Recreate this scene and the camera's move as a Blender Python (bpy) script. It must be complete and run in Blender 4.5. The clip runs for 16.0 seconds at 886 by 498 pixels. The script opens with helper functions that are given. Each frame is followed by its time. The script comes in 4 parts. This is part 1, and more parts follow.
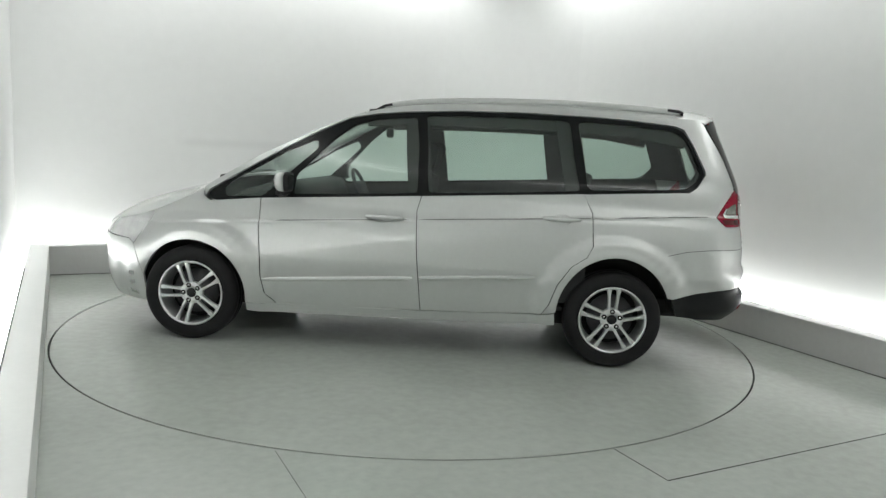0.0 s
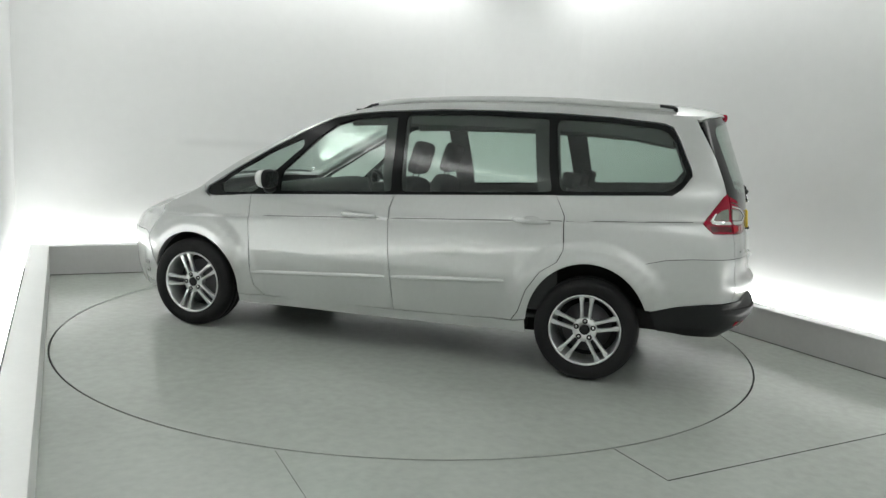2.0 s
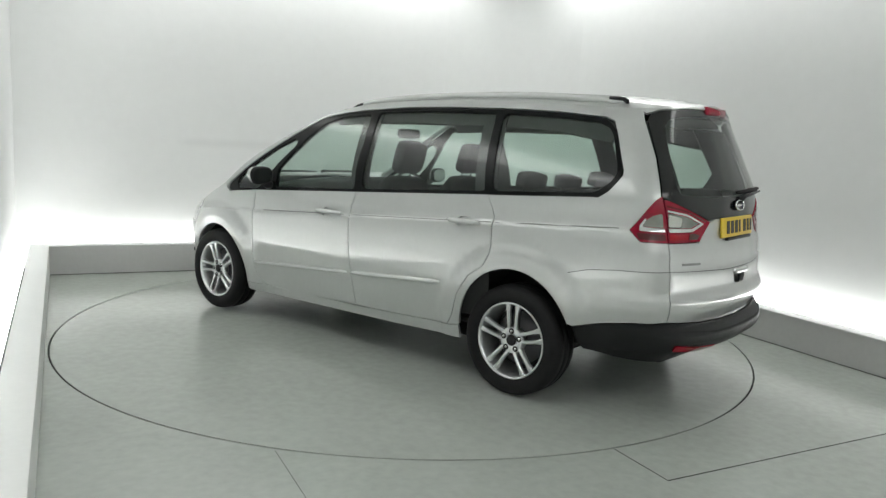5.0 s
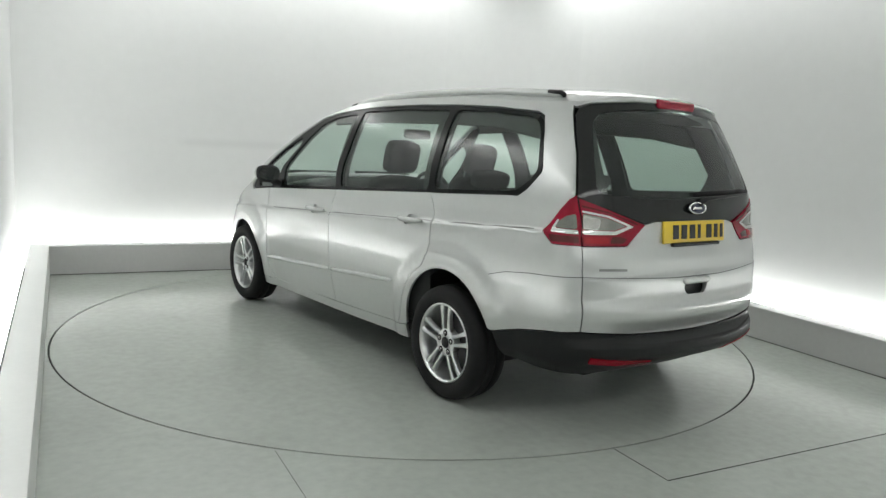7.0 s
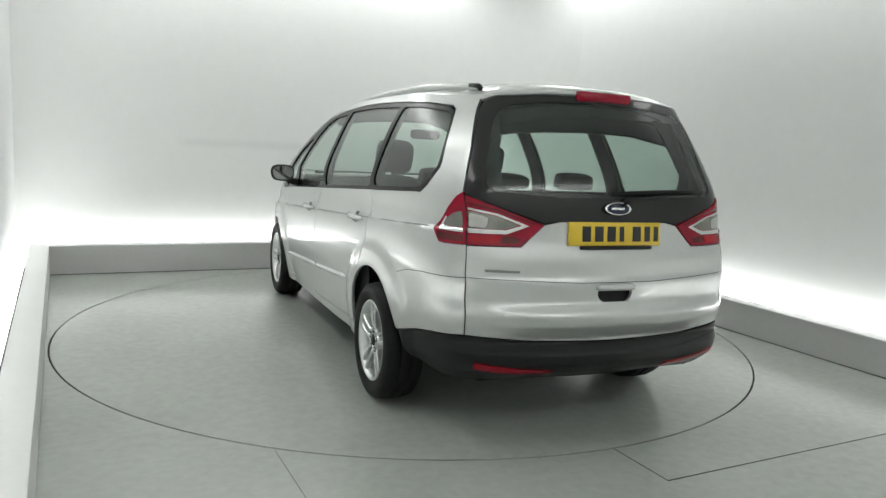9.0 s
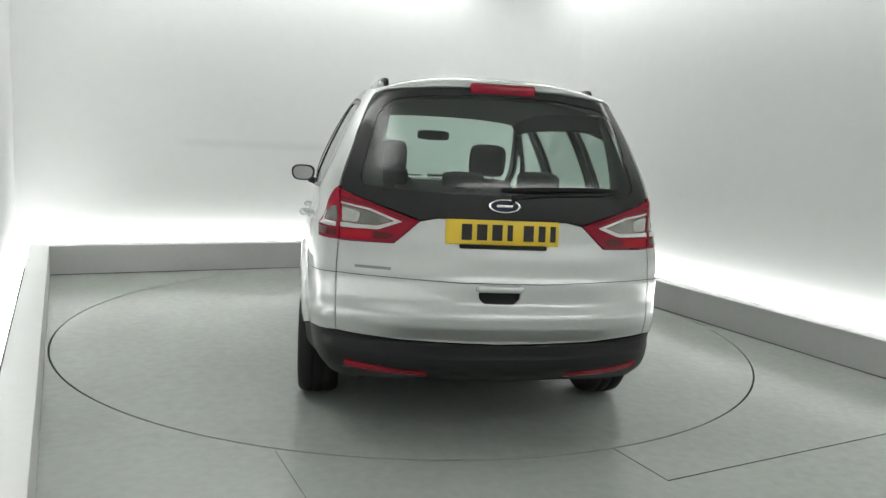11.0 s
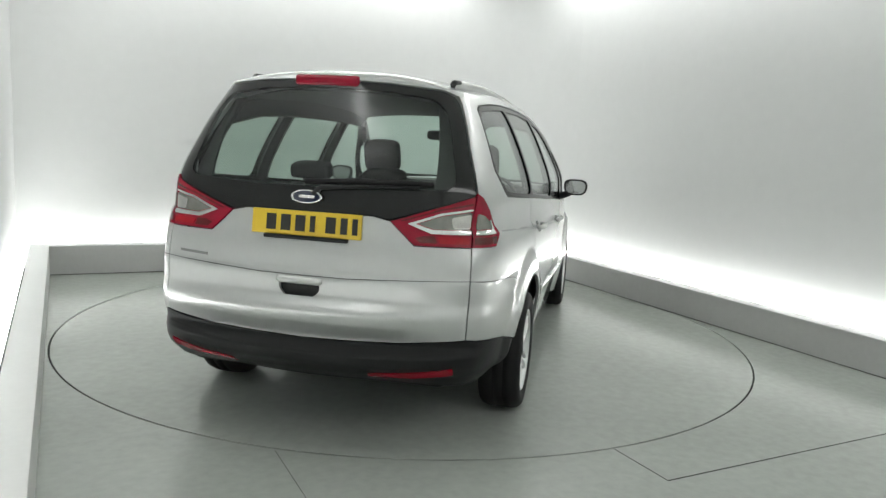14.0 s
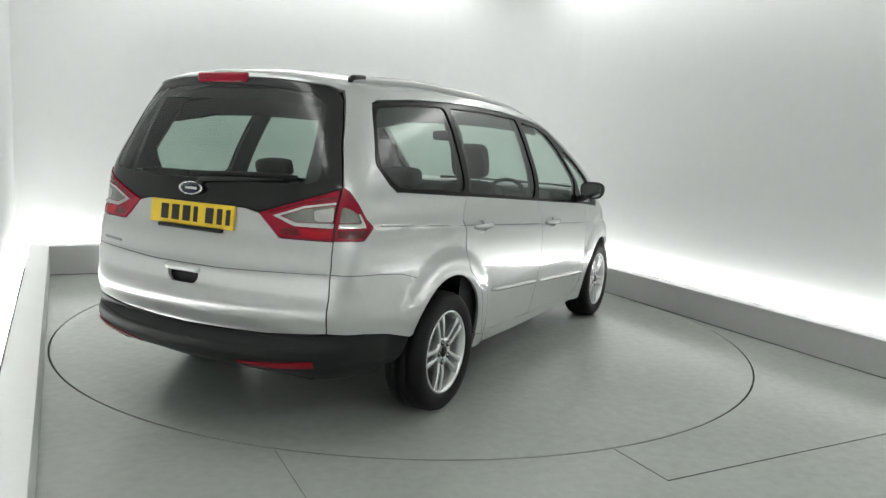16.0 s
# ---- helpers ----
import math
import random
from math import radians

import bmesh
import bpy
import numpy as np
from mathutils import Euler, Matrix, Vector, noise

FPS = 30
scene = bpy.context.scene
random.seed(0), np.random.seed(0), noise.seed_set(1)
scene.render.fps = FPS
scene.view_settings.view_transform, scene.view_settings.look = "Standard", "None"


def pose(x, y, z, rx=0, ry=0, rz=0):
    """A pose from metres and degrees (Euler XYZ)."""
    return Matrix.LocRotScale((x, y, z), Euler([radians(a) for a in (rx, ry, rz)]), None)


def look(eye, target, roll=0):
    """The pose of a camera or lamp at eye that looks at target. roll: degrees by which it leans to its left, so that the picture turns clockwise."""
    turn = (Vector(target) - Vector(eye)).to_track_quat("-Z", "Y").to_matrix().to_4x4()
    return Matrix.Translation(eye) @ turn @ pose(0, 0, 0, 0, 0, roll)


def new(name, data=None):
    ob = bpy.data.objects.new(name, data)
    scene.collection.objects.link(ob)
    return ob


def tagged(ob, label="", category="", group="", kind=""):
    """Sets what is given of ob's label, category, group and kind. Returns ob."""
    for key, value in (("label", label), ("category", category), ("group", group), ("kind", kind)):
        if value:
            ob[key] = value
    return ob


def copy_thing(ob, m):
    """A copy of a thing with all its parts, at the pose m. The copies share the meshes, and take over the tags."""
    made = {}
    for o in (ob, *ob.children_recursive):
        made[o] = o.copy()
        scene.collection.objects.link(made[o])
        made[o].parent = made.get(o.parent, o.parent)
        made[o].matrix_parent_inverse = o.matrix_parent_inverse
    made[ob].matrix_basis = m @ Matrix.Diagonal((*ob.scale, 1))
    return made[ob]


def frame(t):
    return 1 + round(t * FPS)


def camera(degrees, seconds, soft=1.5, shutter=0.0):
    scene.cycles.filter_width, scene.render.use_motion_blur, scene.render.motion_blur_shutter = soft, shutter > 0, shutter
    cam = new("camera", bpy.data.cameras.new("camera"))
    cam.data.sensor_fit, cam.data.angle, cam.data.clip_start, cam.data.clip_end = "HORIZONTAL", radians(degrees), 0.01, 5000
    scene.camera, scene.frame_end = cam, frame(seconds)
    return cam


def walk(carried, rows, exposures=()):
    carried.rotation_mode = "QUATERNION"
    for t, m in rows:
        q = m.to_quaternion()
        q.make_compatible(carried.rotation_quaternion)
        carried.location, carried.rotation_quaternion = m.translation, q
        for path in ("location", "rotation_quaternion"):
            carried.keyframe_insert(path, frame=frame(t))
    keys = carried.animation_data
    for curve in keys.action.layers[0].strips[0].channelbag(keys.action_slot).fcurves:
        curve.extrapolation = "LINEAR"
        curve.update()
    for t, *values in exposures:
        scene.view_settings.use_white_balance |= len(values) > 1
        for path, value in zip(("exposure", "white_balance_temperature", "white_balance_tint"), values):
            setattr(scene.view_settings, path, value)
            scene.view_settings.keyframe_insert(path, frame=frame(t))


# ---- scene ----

cam = camera(61.7, 16.0, soft=1.4)
EYE = Vector((0.0, -5.653, 1.434))
CAM = look(EYE, EYE + Vector((0.04490, 0.98887, -0.14185)), 2.998)
walk(cam, [(0.0, CAM), (16.0, CAM)], exposures=[(0.0, 0.26), (16.0, 0.26)])

# ---- world and light ----
# a closed studio: nothing but its own lamps lights it
world = bpy.data.worlds.new("studio_dark")
world.use_nodes = True
world.node_tree.nodes["Background"].inputs[0].default_value = (0.05, 0.05, 0.05, 1)
world.node_tree.nodes["Background"].inputs[1].default_value = 0.2
scene.world = world
COVE_POWER = 12.6
CEILING_POWER = 2.9

# ---- materials ----


def mat(name, color, rough=0.5, metal=0.0, coat=0.0, vary=0.06, scale=12.0, bump=0.0, bump_scale=200.0, emit=None, power=0.0, spec=0.5):
    """A procedural surface: base colour with two scales of variation, roughness wear and fine relief."""
    m = bpy.data.materials.new(name)
    m.use_nodes = True
    nt = m.node_tree
    b = nt.nodes["Principled BSDF"]
    b.inputs["Roughness"].default_value = rough
    b.inputs["Metallic"].default_value = metal
    b.inputs["Coat Weight"].default_value = coat
    b.inputs["Coat Roughness"].default_value = 0.04
    b.inputs["Specular IOR Level"].default_value = spec
    tc = nt.nodes.new("ShaderNodeTexCoord")
    big = nt.nodes.new("ShaderNodeTexNoise")
    big.inputs["Scale"].default_value = scale
    big.inputs["Detail"].default_value = 5
    small = nt.nodes.new("ShaderNodeTexNoise")
    small.inputs["Scale"].default_value = scale * 14
    small.inputs["Detail"].default_value = 3
    nt.links.new(tc.outputs["Object"], big.inputs["Vector"])
    nt.links.new(tc.outputs["Object"], small.inputs["Vector"])
    both = nt.nodes.new("ShaderNodeMath")
    both.operation = "ADD"
    nt.links.new(big.outputs["Fac"], both.inputs[0])
    nt.links.new(small.outputs["Fac"], both.inputs[1])
    ramp = nt.nodes.new("ShaderNodeMapRange")
    ramp.inputs["From Min"].default_value = 0.6
    ramp.inputs["From Max"].default_value = 1.4
    ramp.inputs["To Min"].default_value = 1 - vary
    ramp.inputs["To Max"].default_value = 1 + vary
    nt.links.new(both.outputs[0], ramp.inputs["Value"])
    mul = nt.nodes.new("ShaderNodeVectorMath")
    mul.operation = "SCALE"
    mul.inputs[0].default_value = color
    nt.links.new(ramp.outputs[0], mul.inputs["Scale"])
    nt.links.new(mul.outputs[0], b.inputs["Base Color"])
    if bump:
        n = nt.nodes.new("ShaderNodeTexNoise")
        n.inputs["Scale"].default_value = bump_scale
        nt.links.new(tc.outputs["Object"], n.inputs["Vector"])
        bp = nt.nodes.new("ShaderNodeBump")
        bp.inputs["Strength"].default_value = bump
        bp.inputs["Distance"].default_value = 0.002
        nt.links.new(n.outputs["Fac"], bp.inputs["Height"])
        nt.links.new(bp.outputs[0], b.inputs["Normal"])
    if emit:
        b.inputs["Emission Color"].default_value = (*emit, 1)
        b.inputs["Emission Strength"].default_value = power
    return m


def glass(name, tint, gloss=1.0):
    """Thin tinted pane: clear transmission with a Fresnel-weighted mirror on top."""
    m = bpy.data.materials.new(name)
    m.use_nodes = True
    nt = m.node_tree
    nt.nodes.remove(nt.nodes["Principled BSDF"])
    out = nt.nodes["Material Output"]
    tr = nt.nodes.new("ShaderNodeBsdfTransparent")
    tr.inputs[0].default_value = (*tint, 1)
    gl = nt.nodes.new("ShaderNodeBsdfGlossy")
    gl.inputs["Roughness"].default_value = 0.14
    gl.inputs[0].default_value = (gloss, gloss, gloss, 1)
    lw = nt.nodes.new("ShaderNodeLayerWeight")
    pw = nt.nodes.new("ShaderNodeMath")
    pw.operation = "POWER"
    pw.inputs[1].default_value = 5.0
    nt.links.new(lw.outputs["Facing"], pw.inputs[0])
    fr = nt.nodes.new("ShaderNodeMapRange")
    fr.inputs["To Min"].default_value = 0.06
    fr.inputs["To Max"].default_value = 1.0
    nt.links.new(pw.outputs[0], fr.inputs["Value"])
    mx = nt.nodes.new("ShaderNodeMixShader")
    nt.links.new(fr.outputs[0], mx.inputs[0])
    nt.links.new(tr.outputs[0], mx.inputs[1])
    nt.links.new(gl.outputs[0], mx.inputs[2])
    nt.links.new(mx.outputs[0], out.inputs[0])
    return m


M_FLOOR = mat("painted_floor", (0.415, 0.447, 0.412), 0.23, vary=0.10, scale=1.3, bump=0.02, bump_scale=60)
M_DISC = mat("turntable_paint", (0.42, 0.452, 0.416), 0.22, vary=0.10, scale=1.1, bump=0.02, bump_scale=60)
M_GAP = mat("floor_joint", (0.02, 0.022, 0.02), 0.8)
M_WALL = mat("studio_wall_white", (0.74, 0.75, 0.745), 0.75, vary=0.02, scale=0.7, bump=0.05, bump_scale=40)
M_WALLBACK = mat("studio_wall_white_smudged", (0.74, 0.75, 0.745), 0.75, vary=0.02, scale=0.7, bump=0.05, bump_scale=40)


def smudge(m, lo, hi, soft, dark):
    """A faint grey rub mark on the wall, in the wall's own metres."""
    nt = m.node_tree
    b = nt.nodes["Principled BSDF"]
    old = b.inputs["Base Color"].links[0].from_socket
    tc = nt.nodes.new("ShaderNodeTexCoord")
    sep = nt.nodes.new("ShaderNodeSeparateXYZ")
    nt.links.new(tc.outputs["Object"], sep.inputs[0])
    fac = None
    for out, a, c, w in (("X", lo[0], hi[0], soft[0]), ("Z", lo[1], hi[1], soft[1])):
        for start, sign in ((a, 1), (c, -1)):
            r = nt.nodes.new("ShaderNodeMapRange")
            r.interpolation_type = "SMOOTHSTEP"
            r.inputs["From Min"].default_value = start - w * sign
            r.inputs["From Max"].default_value = start + w * sign
            nt.links.new(sep.outputs[out], r.inputs["Value"])
            if fac is None:
                fac = r.outputs[0]
            else:
                k = nt.nodes.new("ShaderNodeMath")
                k.operation = "MULTIPLY"
                nt.links.new(fac, k.inputs[0]), nt.links.new(r.outputs[0], k.inputs[1])
                fac = k.outputs[0]
    r = nt.nodes.new("ShaderNodeMapRange")
    r.inputs["To Min"].default_value, r.inputs["To Max"].default_value = 1.0, dark
    nt.links.new(fac, r.inputs["Value"])
    mul = nt.nodes.new("ShaderNodeVectorMath")
    mul.operation = "SCALE"
    nt.links.new(old, mul.inputs[0]), nt.links.new(r.outputs[0], mul.inputs["Scale"])
    nt.links.new(mul.outputs[0], b.inputs["Base Color"])


smudge(M_WALLBACK, (-1.25, 1.275), (0.4, 1.33), (0.12, 0.05), 0.90)
M_CEIL = mat("ceiling_white", (0.78, 0.79, 0.78), 0.8, vary=0.02, scale=0.7)
# plinth faces grey, tops in M_LEDGE white: the cove's glare put into colour
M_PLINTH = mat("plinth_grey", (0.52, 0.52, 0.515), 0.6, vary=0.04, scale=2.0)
M_FOOT = mat("shadow_gap_grey", (0.10, 0.10, 0.10), 0.8)
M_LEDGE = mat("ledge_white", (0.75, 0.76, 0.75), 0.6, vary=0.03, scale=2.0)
M_COVE = mat("cove_tube", (0.9, 0.9, 0.9), emit=(0.99, 1.0, 0.98), power=COVE_POWER)
M_CEILTUBE = mat("ceiling_tube", (0.9, 0.9, 0.9), emit=(0.99, 1.0, 0.98), power=CEILING_POWER)
M_PAINT = mat("silver_metallic_paint", (0.54, 0.556, 0.547), 0.36, metal=0.56, coat=1.0, vary=0.03, scale=30, bump=0.02, bump_scale=900)
# grey for the shade drawn along the flank's crease, and for the model lettering
M_SHADELETTER = mat("crease_shade_and_lettering_grey", (0.20, 0.205, 0.20), 0.5, vary=0.05)
M_BLACKGLOSS = mat("black_gloss_trim", (0.008, 0.009, 0.009), 0.18, spec=0.17)
M_PLASTIC = mat("black_textured_plastic", (0.010, 0.0108, 0.0112), 0.46, spec=0.27, vary=0.12, scale=20, bump=0.15, bump_scale=500)
M_RUBBER = mat("tyre_rubber", (0.010, 0.010, 0.0105), 0.62, spec=0.22, vary=0.2, scale=25, bump=0.2, bump_scale=150)
M_ALLOY = mat("silver_alloy", (0.68, 0.69, 0.69), 0.28, metal=0.85, coat=0.3, vary=0.05, scale=40)
M_ALLOYDARK = mat("dark_alloy_barrel", (0.10, 0.10, 0.105), 0.45, metal=0.6, vary=0.1, scale=30)
M_DARK = mat("dark_underbody", (0.012, 0.012, 0.012), 0.85, vary=0.2)
M_CLOTH = mat("charcoal_seat_cloth", (0.024, 0.026, 0.027), 0.9, vary=0.15, scale=60, bump=0.3, bump_scale=400)
M_TRIM = mat("dark_grey_interior_plastic", (0.030, 0.032, 0.032), 0.7, vary=0.08, scale=30)
M_LINING = mat("grey_headlining", (0.060, 0.063, 0.061), 0.95, vary=0.05, scale=60)
M_RED = mat("red_lamp_lens", (0.27, 0.003, 0.020), 0.14, coat=0.12, spec=0.35, vary=0.16, scale=25)
M_REDDARK = mat("dark_red_lamp_lens", (0.10, 0.003, 0.006), 0.15, coat=0.4, vary=0.15, scale=25)
M_REDBRIGHT = mat("bright_red_reflector", (0.36, 0.004, 0.014), 0.2, coat=0.12, spec=0.35, vary=0.15, scale=60)
M_STRIP = mat("red_strip_reflector", (0.26, 0.003, 0.014), 0.25, coat=0.1, spec=0.3, vary=0.12, scale=60)
M_LAMPCLEAR = mat("clear_lamp_insert", (0.60, 0.59, 0.56), 0.12, metal=0.75, coat=0.6, vary=0.25, scale=18)
M_HEADLAMP = mat("clear_headlamp", (0.72, 0.73, 0.73), 0.12, metal=0.5, coat=0.8, vary=0.2, scale=14)
M_LAMPGREY = mat("smoked_lamp_insert", (0.27, 0.265, 0.24), 0.14, metal=0.6, coat=0.6, vary=0.3, scale=18)
M_CHROME = mat("chrome", (0.8, 0.8, 0.8), 0.08, metal=1.0, vary=0.02)
M_MIRROR = mat("mirror_glass", (0.45, 0.46, 0.46), 0.04, metal=1.0, vary=0.02)
M_REARBORDER = mat("black_glass_border", (0.010, 0.011, 0.011), 0.10, spec=0.5)
M_YELLOW = mat("yellow_plate", (0.72, 0.50, 0.03), 0.4, coat=0.2, vary=0.04, scale=20)
M_BAR = mat("plate_black_bars", (0.012, 0.012, 0.012), 0.5)
M_BADGE = mat("dark_blue_badge", (0.03, 0.04, 0.075), 0.25, coat=0.5)
M_GLASS = glass("green_tinted_glass", (0.76, 0.86, 0.81))
M_GLASSREAR = glass("privacy_glass", (0.66, 0.76, 0.71))
M_LENS = glass("clear_headlamp_lens", (0.9, 0.92, 0.92))

# ---- builders ----


def part(name, bm, material, parent=None, label="", smooth=True):
    me = bpy.data.meshes.new(name)
    bm.to_mesh(me)
    bm.free()
    me.materials.append(material)
    if smooth:
        for p in me.polygons:
            p.use_smooth = True
    ob = new(name, me)
    ob.parent = parent
    if label:
        tagged(ob, label=label)
    return ob


def box(bm, lo, hi, bevel=0.0, m=None):
    lo, hi = Vector(lo), Vector(hi)
    r = bmesh.ops.create_cube(bm, size=1.0, matrix=Matrix.LocRotScale((lo + hi) / 2, None, hi - lo))
    vs = r["verts"]
    if bevel:
        es = list({e for v in vs for e in v.link_edges})
        out = bmesh.ops.bevel(bm, geom=es, offset=bevel, segments=2, affect="EDGES", profile=0.5)
        vs = list({v for f in out["faces"] for v in f.verts} | {v for v in vs if v.is_valid})
    if m is not None:
        bmesh.ops.transform(bm, matrix=m, verts=[v for v in vs if v.is_valid])
    return bm


def lathe(bm, profile, axis="y", seg=48, center=(0, 0, 0)):
    """Turns (radius, along) pairs round the y axis."""
    rings = []
    for k in range(seg):
        a = 2 * math.pi * k / seg
        rings.append([bm.verts.new((center[0] + r * math.cos(a), center[1] + h, center[2] + r * math.sin(a))) for r, h in profile])
    for k in range(seg):
        p, q = rings[k], rings[(k + 1) % seg]
        for i in range(len(profile) - 1):
            bm.faces.new((p[i], p[i + 1], q[i + 1], q[i]))
    return bm


def tube(bm, pts, radii, seg=10, flat=1.0):
    """A swept tube through pts with closed ends; flat squeezes it in its second direction."""
    pts = [Vector(p) for p in pts]
    rings = []
    for i, p in enumerate(pts):
        d = (pts[min(i + 1, len(pts) - 1)] - pts[max(i - 1, 0)]).normalized()
        up = Vector((0, 0, 1)) if abs(d.z) < 0.95 else Vector((0, 1, 0))
        a = d.cross(up).normalized()
        b = a.cross(d).normalized()
        r = radii if isinstance(radii, float) else radii[i]
        rings.append([bm.verts.new(p + a * r * math.cos(2 * math.pi * k / seg) + b * r * flat * math.sin(2 * math.pi * k / seg)) for k in range(seg)])
    for p, q in zip(rings, rings[1:]):
        for k in range(seg):
            bm.faces.new((p[k], p[(k + 1) % seg], q[(k + 1) % seg], q[k]))
    bm.faces.new(list(reversed(rings[0])))
    bm.faces.new(rings[-1])
    return bm


def spline(xs, ys):
    """A smooth curve through the pairs, monotone where they are (Fritsch-Carlson)."""
    xs, ys = np.array(xs, float), np.array(ys, float)
    h = np.diff(xs)
    d = np.diff(ys) / h
    m = np.zeros_like(xs)
    m[0], m[-1] = d[0], d[-1]
    for i in range(1, len(xs) - 1):
        if d[i - 1] * d[i] > 0:
            w1, w2 = 2 * h[i] + h[i - 1], h[i] + 2 * h[i - 1]
            m[i] = (w1 + w2) / (w1 / d[i - 1] + w2 / d[i])

    def f(x):
        x = np.clip(x, xs[0], xs[-1])
        i = np.clip(np.searchsorted(xs, x) - 1, 0, len(xs) - 2)
        t = (x - xs[i]) / h[i]
        return ((2 * t**3 - 3 * t**2 + 1) * ys[i] + (t**3 - 2 * t**2 + t) * h[i] * m[i]
                + (-2 * t**3 + 3 * t**2) * ys[i + 1] + (t**3 - t**2) * h[i] * m[i + 1])
    return f


def step(a, b, x):
    t = np.clip((x - a) / (b - a), 0, 1)
    return t * t * (3 - 2 * t)


# ---- the room: a rectangle turned against the camera ----
TURN = Matrix.Rotation(radians(24.857), 4, "Z")
U0, U1, V0, V1 = -2.488, 2.587, -6.6, 2.685     # faces of the plinths towards the floor
WU0, WU1, WV1, HIGH = -2.768, 2.867, 2.965, 3.30
PLINTH = 0.276
PLINTH_SIDE = 0.25
CORNER = 1.15
DISC = 2.532
AXLE = Vector((0.0277, 0.0796, 0.0))     # the middle of the turntable


def placed(ob, label, category, kind="structure", group=""):
    ob.matrix_world = TURN @ ob.matrix_world
    return tagged(ob, label=label, category=category, kind=kind, group=group)


def slab(name, lo, hi, material, label, category, bevel=0.0, kind="structure", group=""):
    bm = bmesh.new()
    box(bm, lo, hi, bevel)
    return placed(part(name, bm, material, smooth=False), label, category, kind, group)


def build_room():
    # floor with a round hole for the turntable, running on under the plinths to the walls
    bm = bmesh.new()
    n = 180
    mid = TURN.inverted() @ AXLE
    ways = [(math.cos(2 * math.pi * k / n), math.sin(2 * math.pi * k / n)) for k in range(n)]
    u_lo, u_hi, v_lo, v_hi = WU0 - 0.1, WU1 + 0.1, V0 - 0.3, WV1 + 0.1
    a = [bm.verts.new((mid.x + DISC * x, mid.y + DISC * y, 0)) for x, y in ways]
    far = []
    for x, y in ways:
        k = min(((u_hi if x > 0 else u_lo) - mid.x) / x if abs(x) > 1e-9 else 1e9, ((v_hi if y > 0 else v_lo) - mid.y) / y if abs(y) > 1e-9 else 1e9)
        far.append(Vector((mid.x + x * k, mid.y + y * k, 0)))
    for corner in ((u_lo, v_lo), (u_lo, v_hi), (u_hi, v_lo), (u_hi, v_hi)):
        c = Vector((*corner, 0))
        way = (c - mid).normalized()
        near = max(range(n), key=lambda i: way.x * ways[i][0] + way.y * ways[i][1])
        far[near] = c
    far = [bm.verts.new(p) for p in far]
    low = [bm.verts.new((v.co.x, v.co.y, -0.1)) for v in a]
    for k in range(n):
        j = (k + 1) % n
        bm.faces.new((a[k], far[k], far[j], a[j]))
        bm.faces.new((a[j], low[j], low[k], a[k]))
    bmesh.ops.recalc_face_normals(bm, faces=bm.faces)
    placed(part("floor", bm, M_FLOOR, smooth=False), "grey-green painted studio floor round the turntable", "floor")
    slab("floor_bed", (WU0 - 0.1, V0 - 0.3, -0.25), (WU1 + 0.1, WV1 + 0.1, -0.06), M_GAP, "dark bed under the floor and turntable", "floor")
    # walls and ceiling
    slab("wall_back", (WU0 - 0.15, WV1, -0.1), (WU1 + 0.15, WV1 + 0.15, HIGH), M_WALLBACK, "smooth white studio back wall lit from below", "wall")
    slab("wall_left", (WU0 - 0.15, V0 - 0.3, -0.1), (WU0, WV1 - 0.003, HIGH), M_WALL, "smooth white studio side wall lit from below", "wall")
    slab("wall_right", (WU1, V0 - 0.3, -0.1), (WU1 + 0.15, WV1 - 0.003, HIGH), M_WALL, "smooth white studio side wall lit from below", "wall")
    slab("wall_front", (WU0, V0 - 0.3, -0.1), (WU1, V0 - 0.15, HIGH), M_WALL, "plain white studio wall behind the camera", "wall")
    slab("ceiling", (WU0 - 0.15, V0 - 0.3, HIGH + 0.002), (WU1 + 0.15, WV1 + 0.15, HIGH + 0.12), M_CEIL, "white studio ceiling", "ceiling")
    # low plinths with a slot for the light behind them
    W = 0.16
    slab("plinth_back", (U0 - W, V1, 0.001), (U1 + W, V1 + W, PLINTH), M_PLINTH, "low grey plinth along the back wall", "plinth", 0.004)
    slab("plinth_left", (U0 - W, V0, 0.001), (U0, V1 - 0.003, PLINTH), M_LEDGE, "low white plinth along the side wall", "plinth", 0.004)
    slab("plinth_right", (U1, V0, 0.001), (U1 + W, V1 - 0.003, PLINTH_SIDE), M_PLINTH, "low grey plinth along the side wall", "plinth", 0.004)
    # thin white sheets as the plinths' tops, their overlit look put into the colour
    slab("plinth_lit_top", (U0 - W, V1 + 0.002, PLINTH + 0.001), (U1 + W, V1 + W, PLINTH + 0.006), M_LEDGE, "top of the back plinth, whitened for the cove light", "plinth cap")
    slab("plinth_lit_top", (U0 - W, V0, PLINTH + 0.001), (U0 - 0.002, V1 - 0.001, PLINTH + 0.006), M_LEDGE, "top of the side plinth, whitened for the cove light", "plinth cap")
    slab("plinth_lit_top", (U1 + 0.002, V0, PLINTH_SIDE + 0.001), (U1 + W, V1 - 0.001, PLINTH_SIDE + 0.006), M_LEDGE, "top of the side plinth, whitened for the cove light", "plinth cap")
    # the back corner is rounded off
    bm = bmesh.new()
    R = CORNER
    arcs = [(WU1 - R + R * math.sin(math.pi / 2 * k / 20), WV1 - R + R * math.cos(math.pi / 2 * k / 20)) for k in range(21)]
    ends = (0, len(arcs) - 1)
    lo, hi = ([bm.verts.new((u + (0.002 if i == ends[1] else -0.0008), v + (0.002 if i == 0 else -0.0008), z)) for i, (u, v) in enumerate(arcs)] for z in (0.05, HIGH))
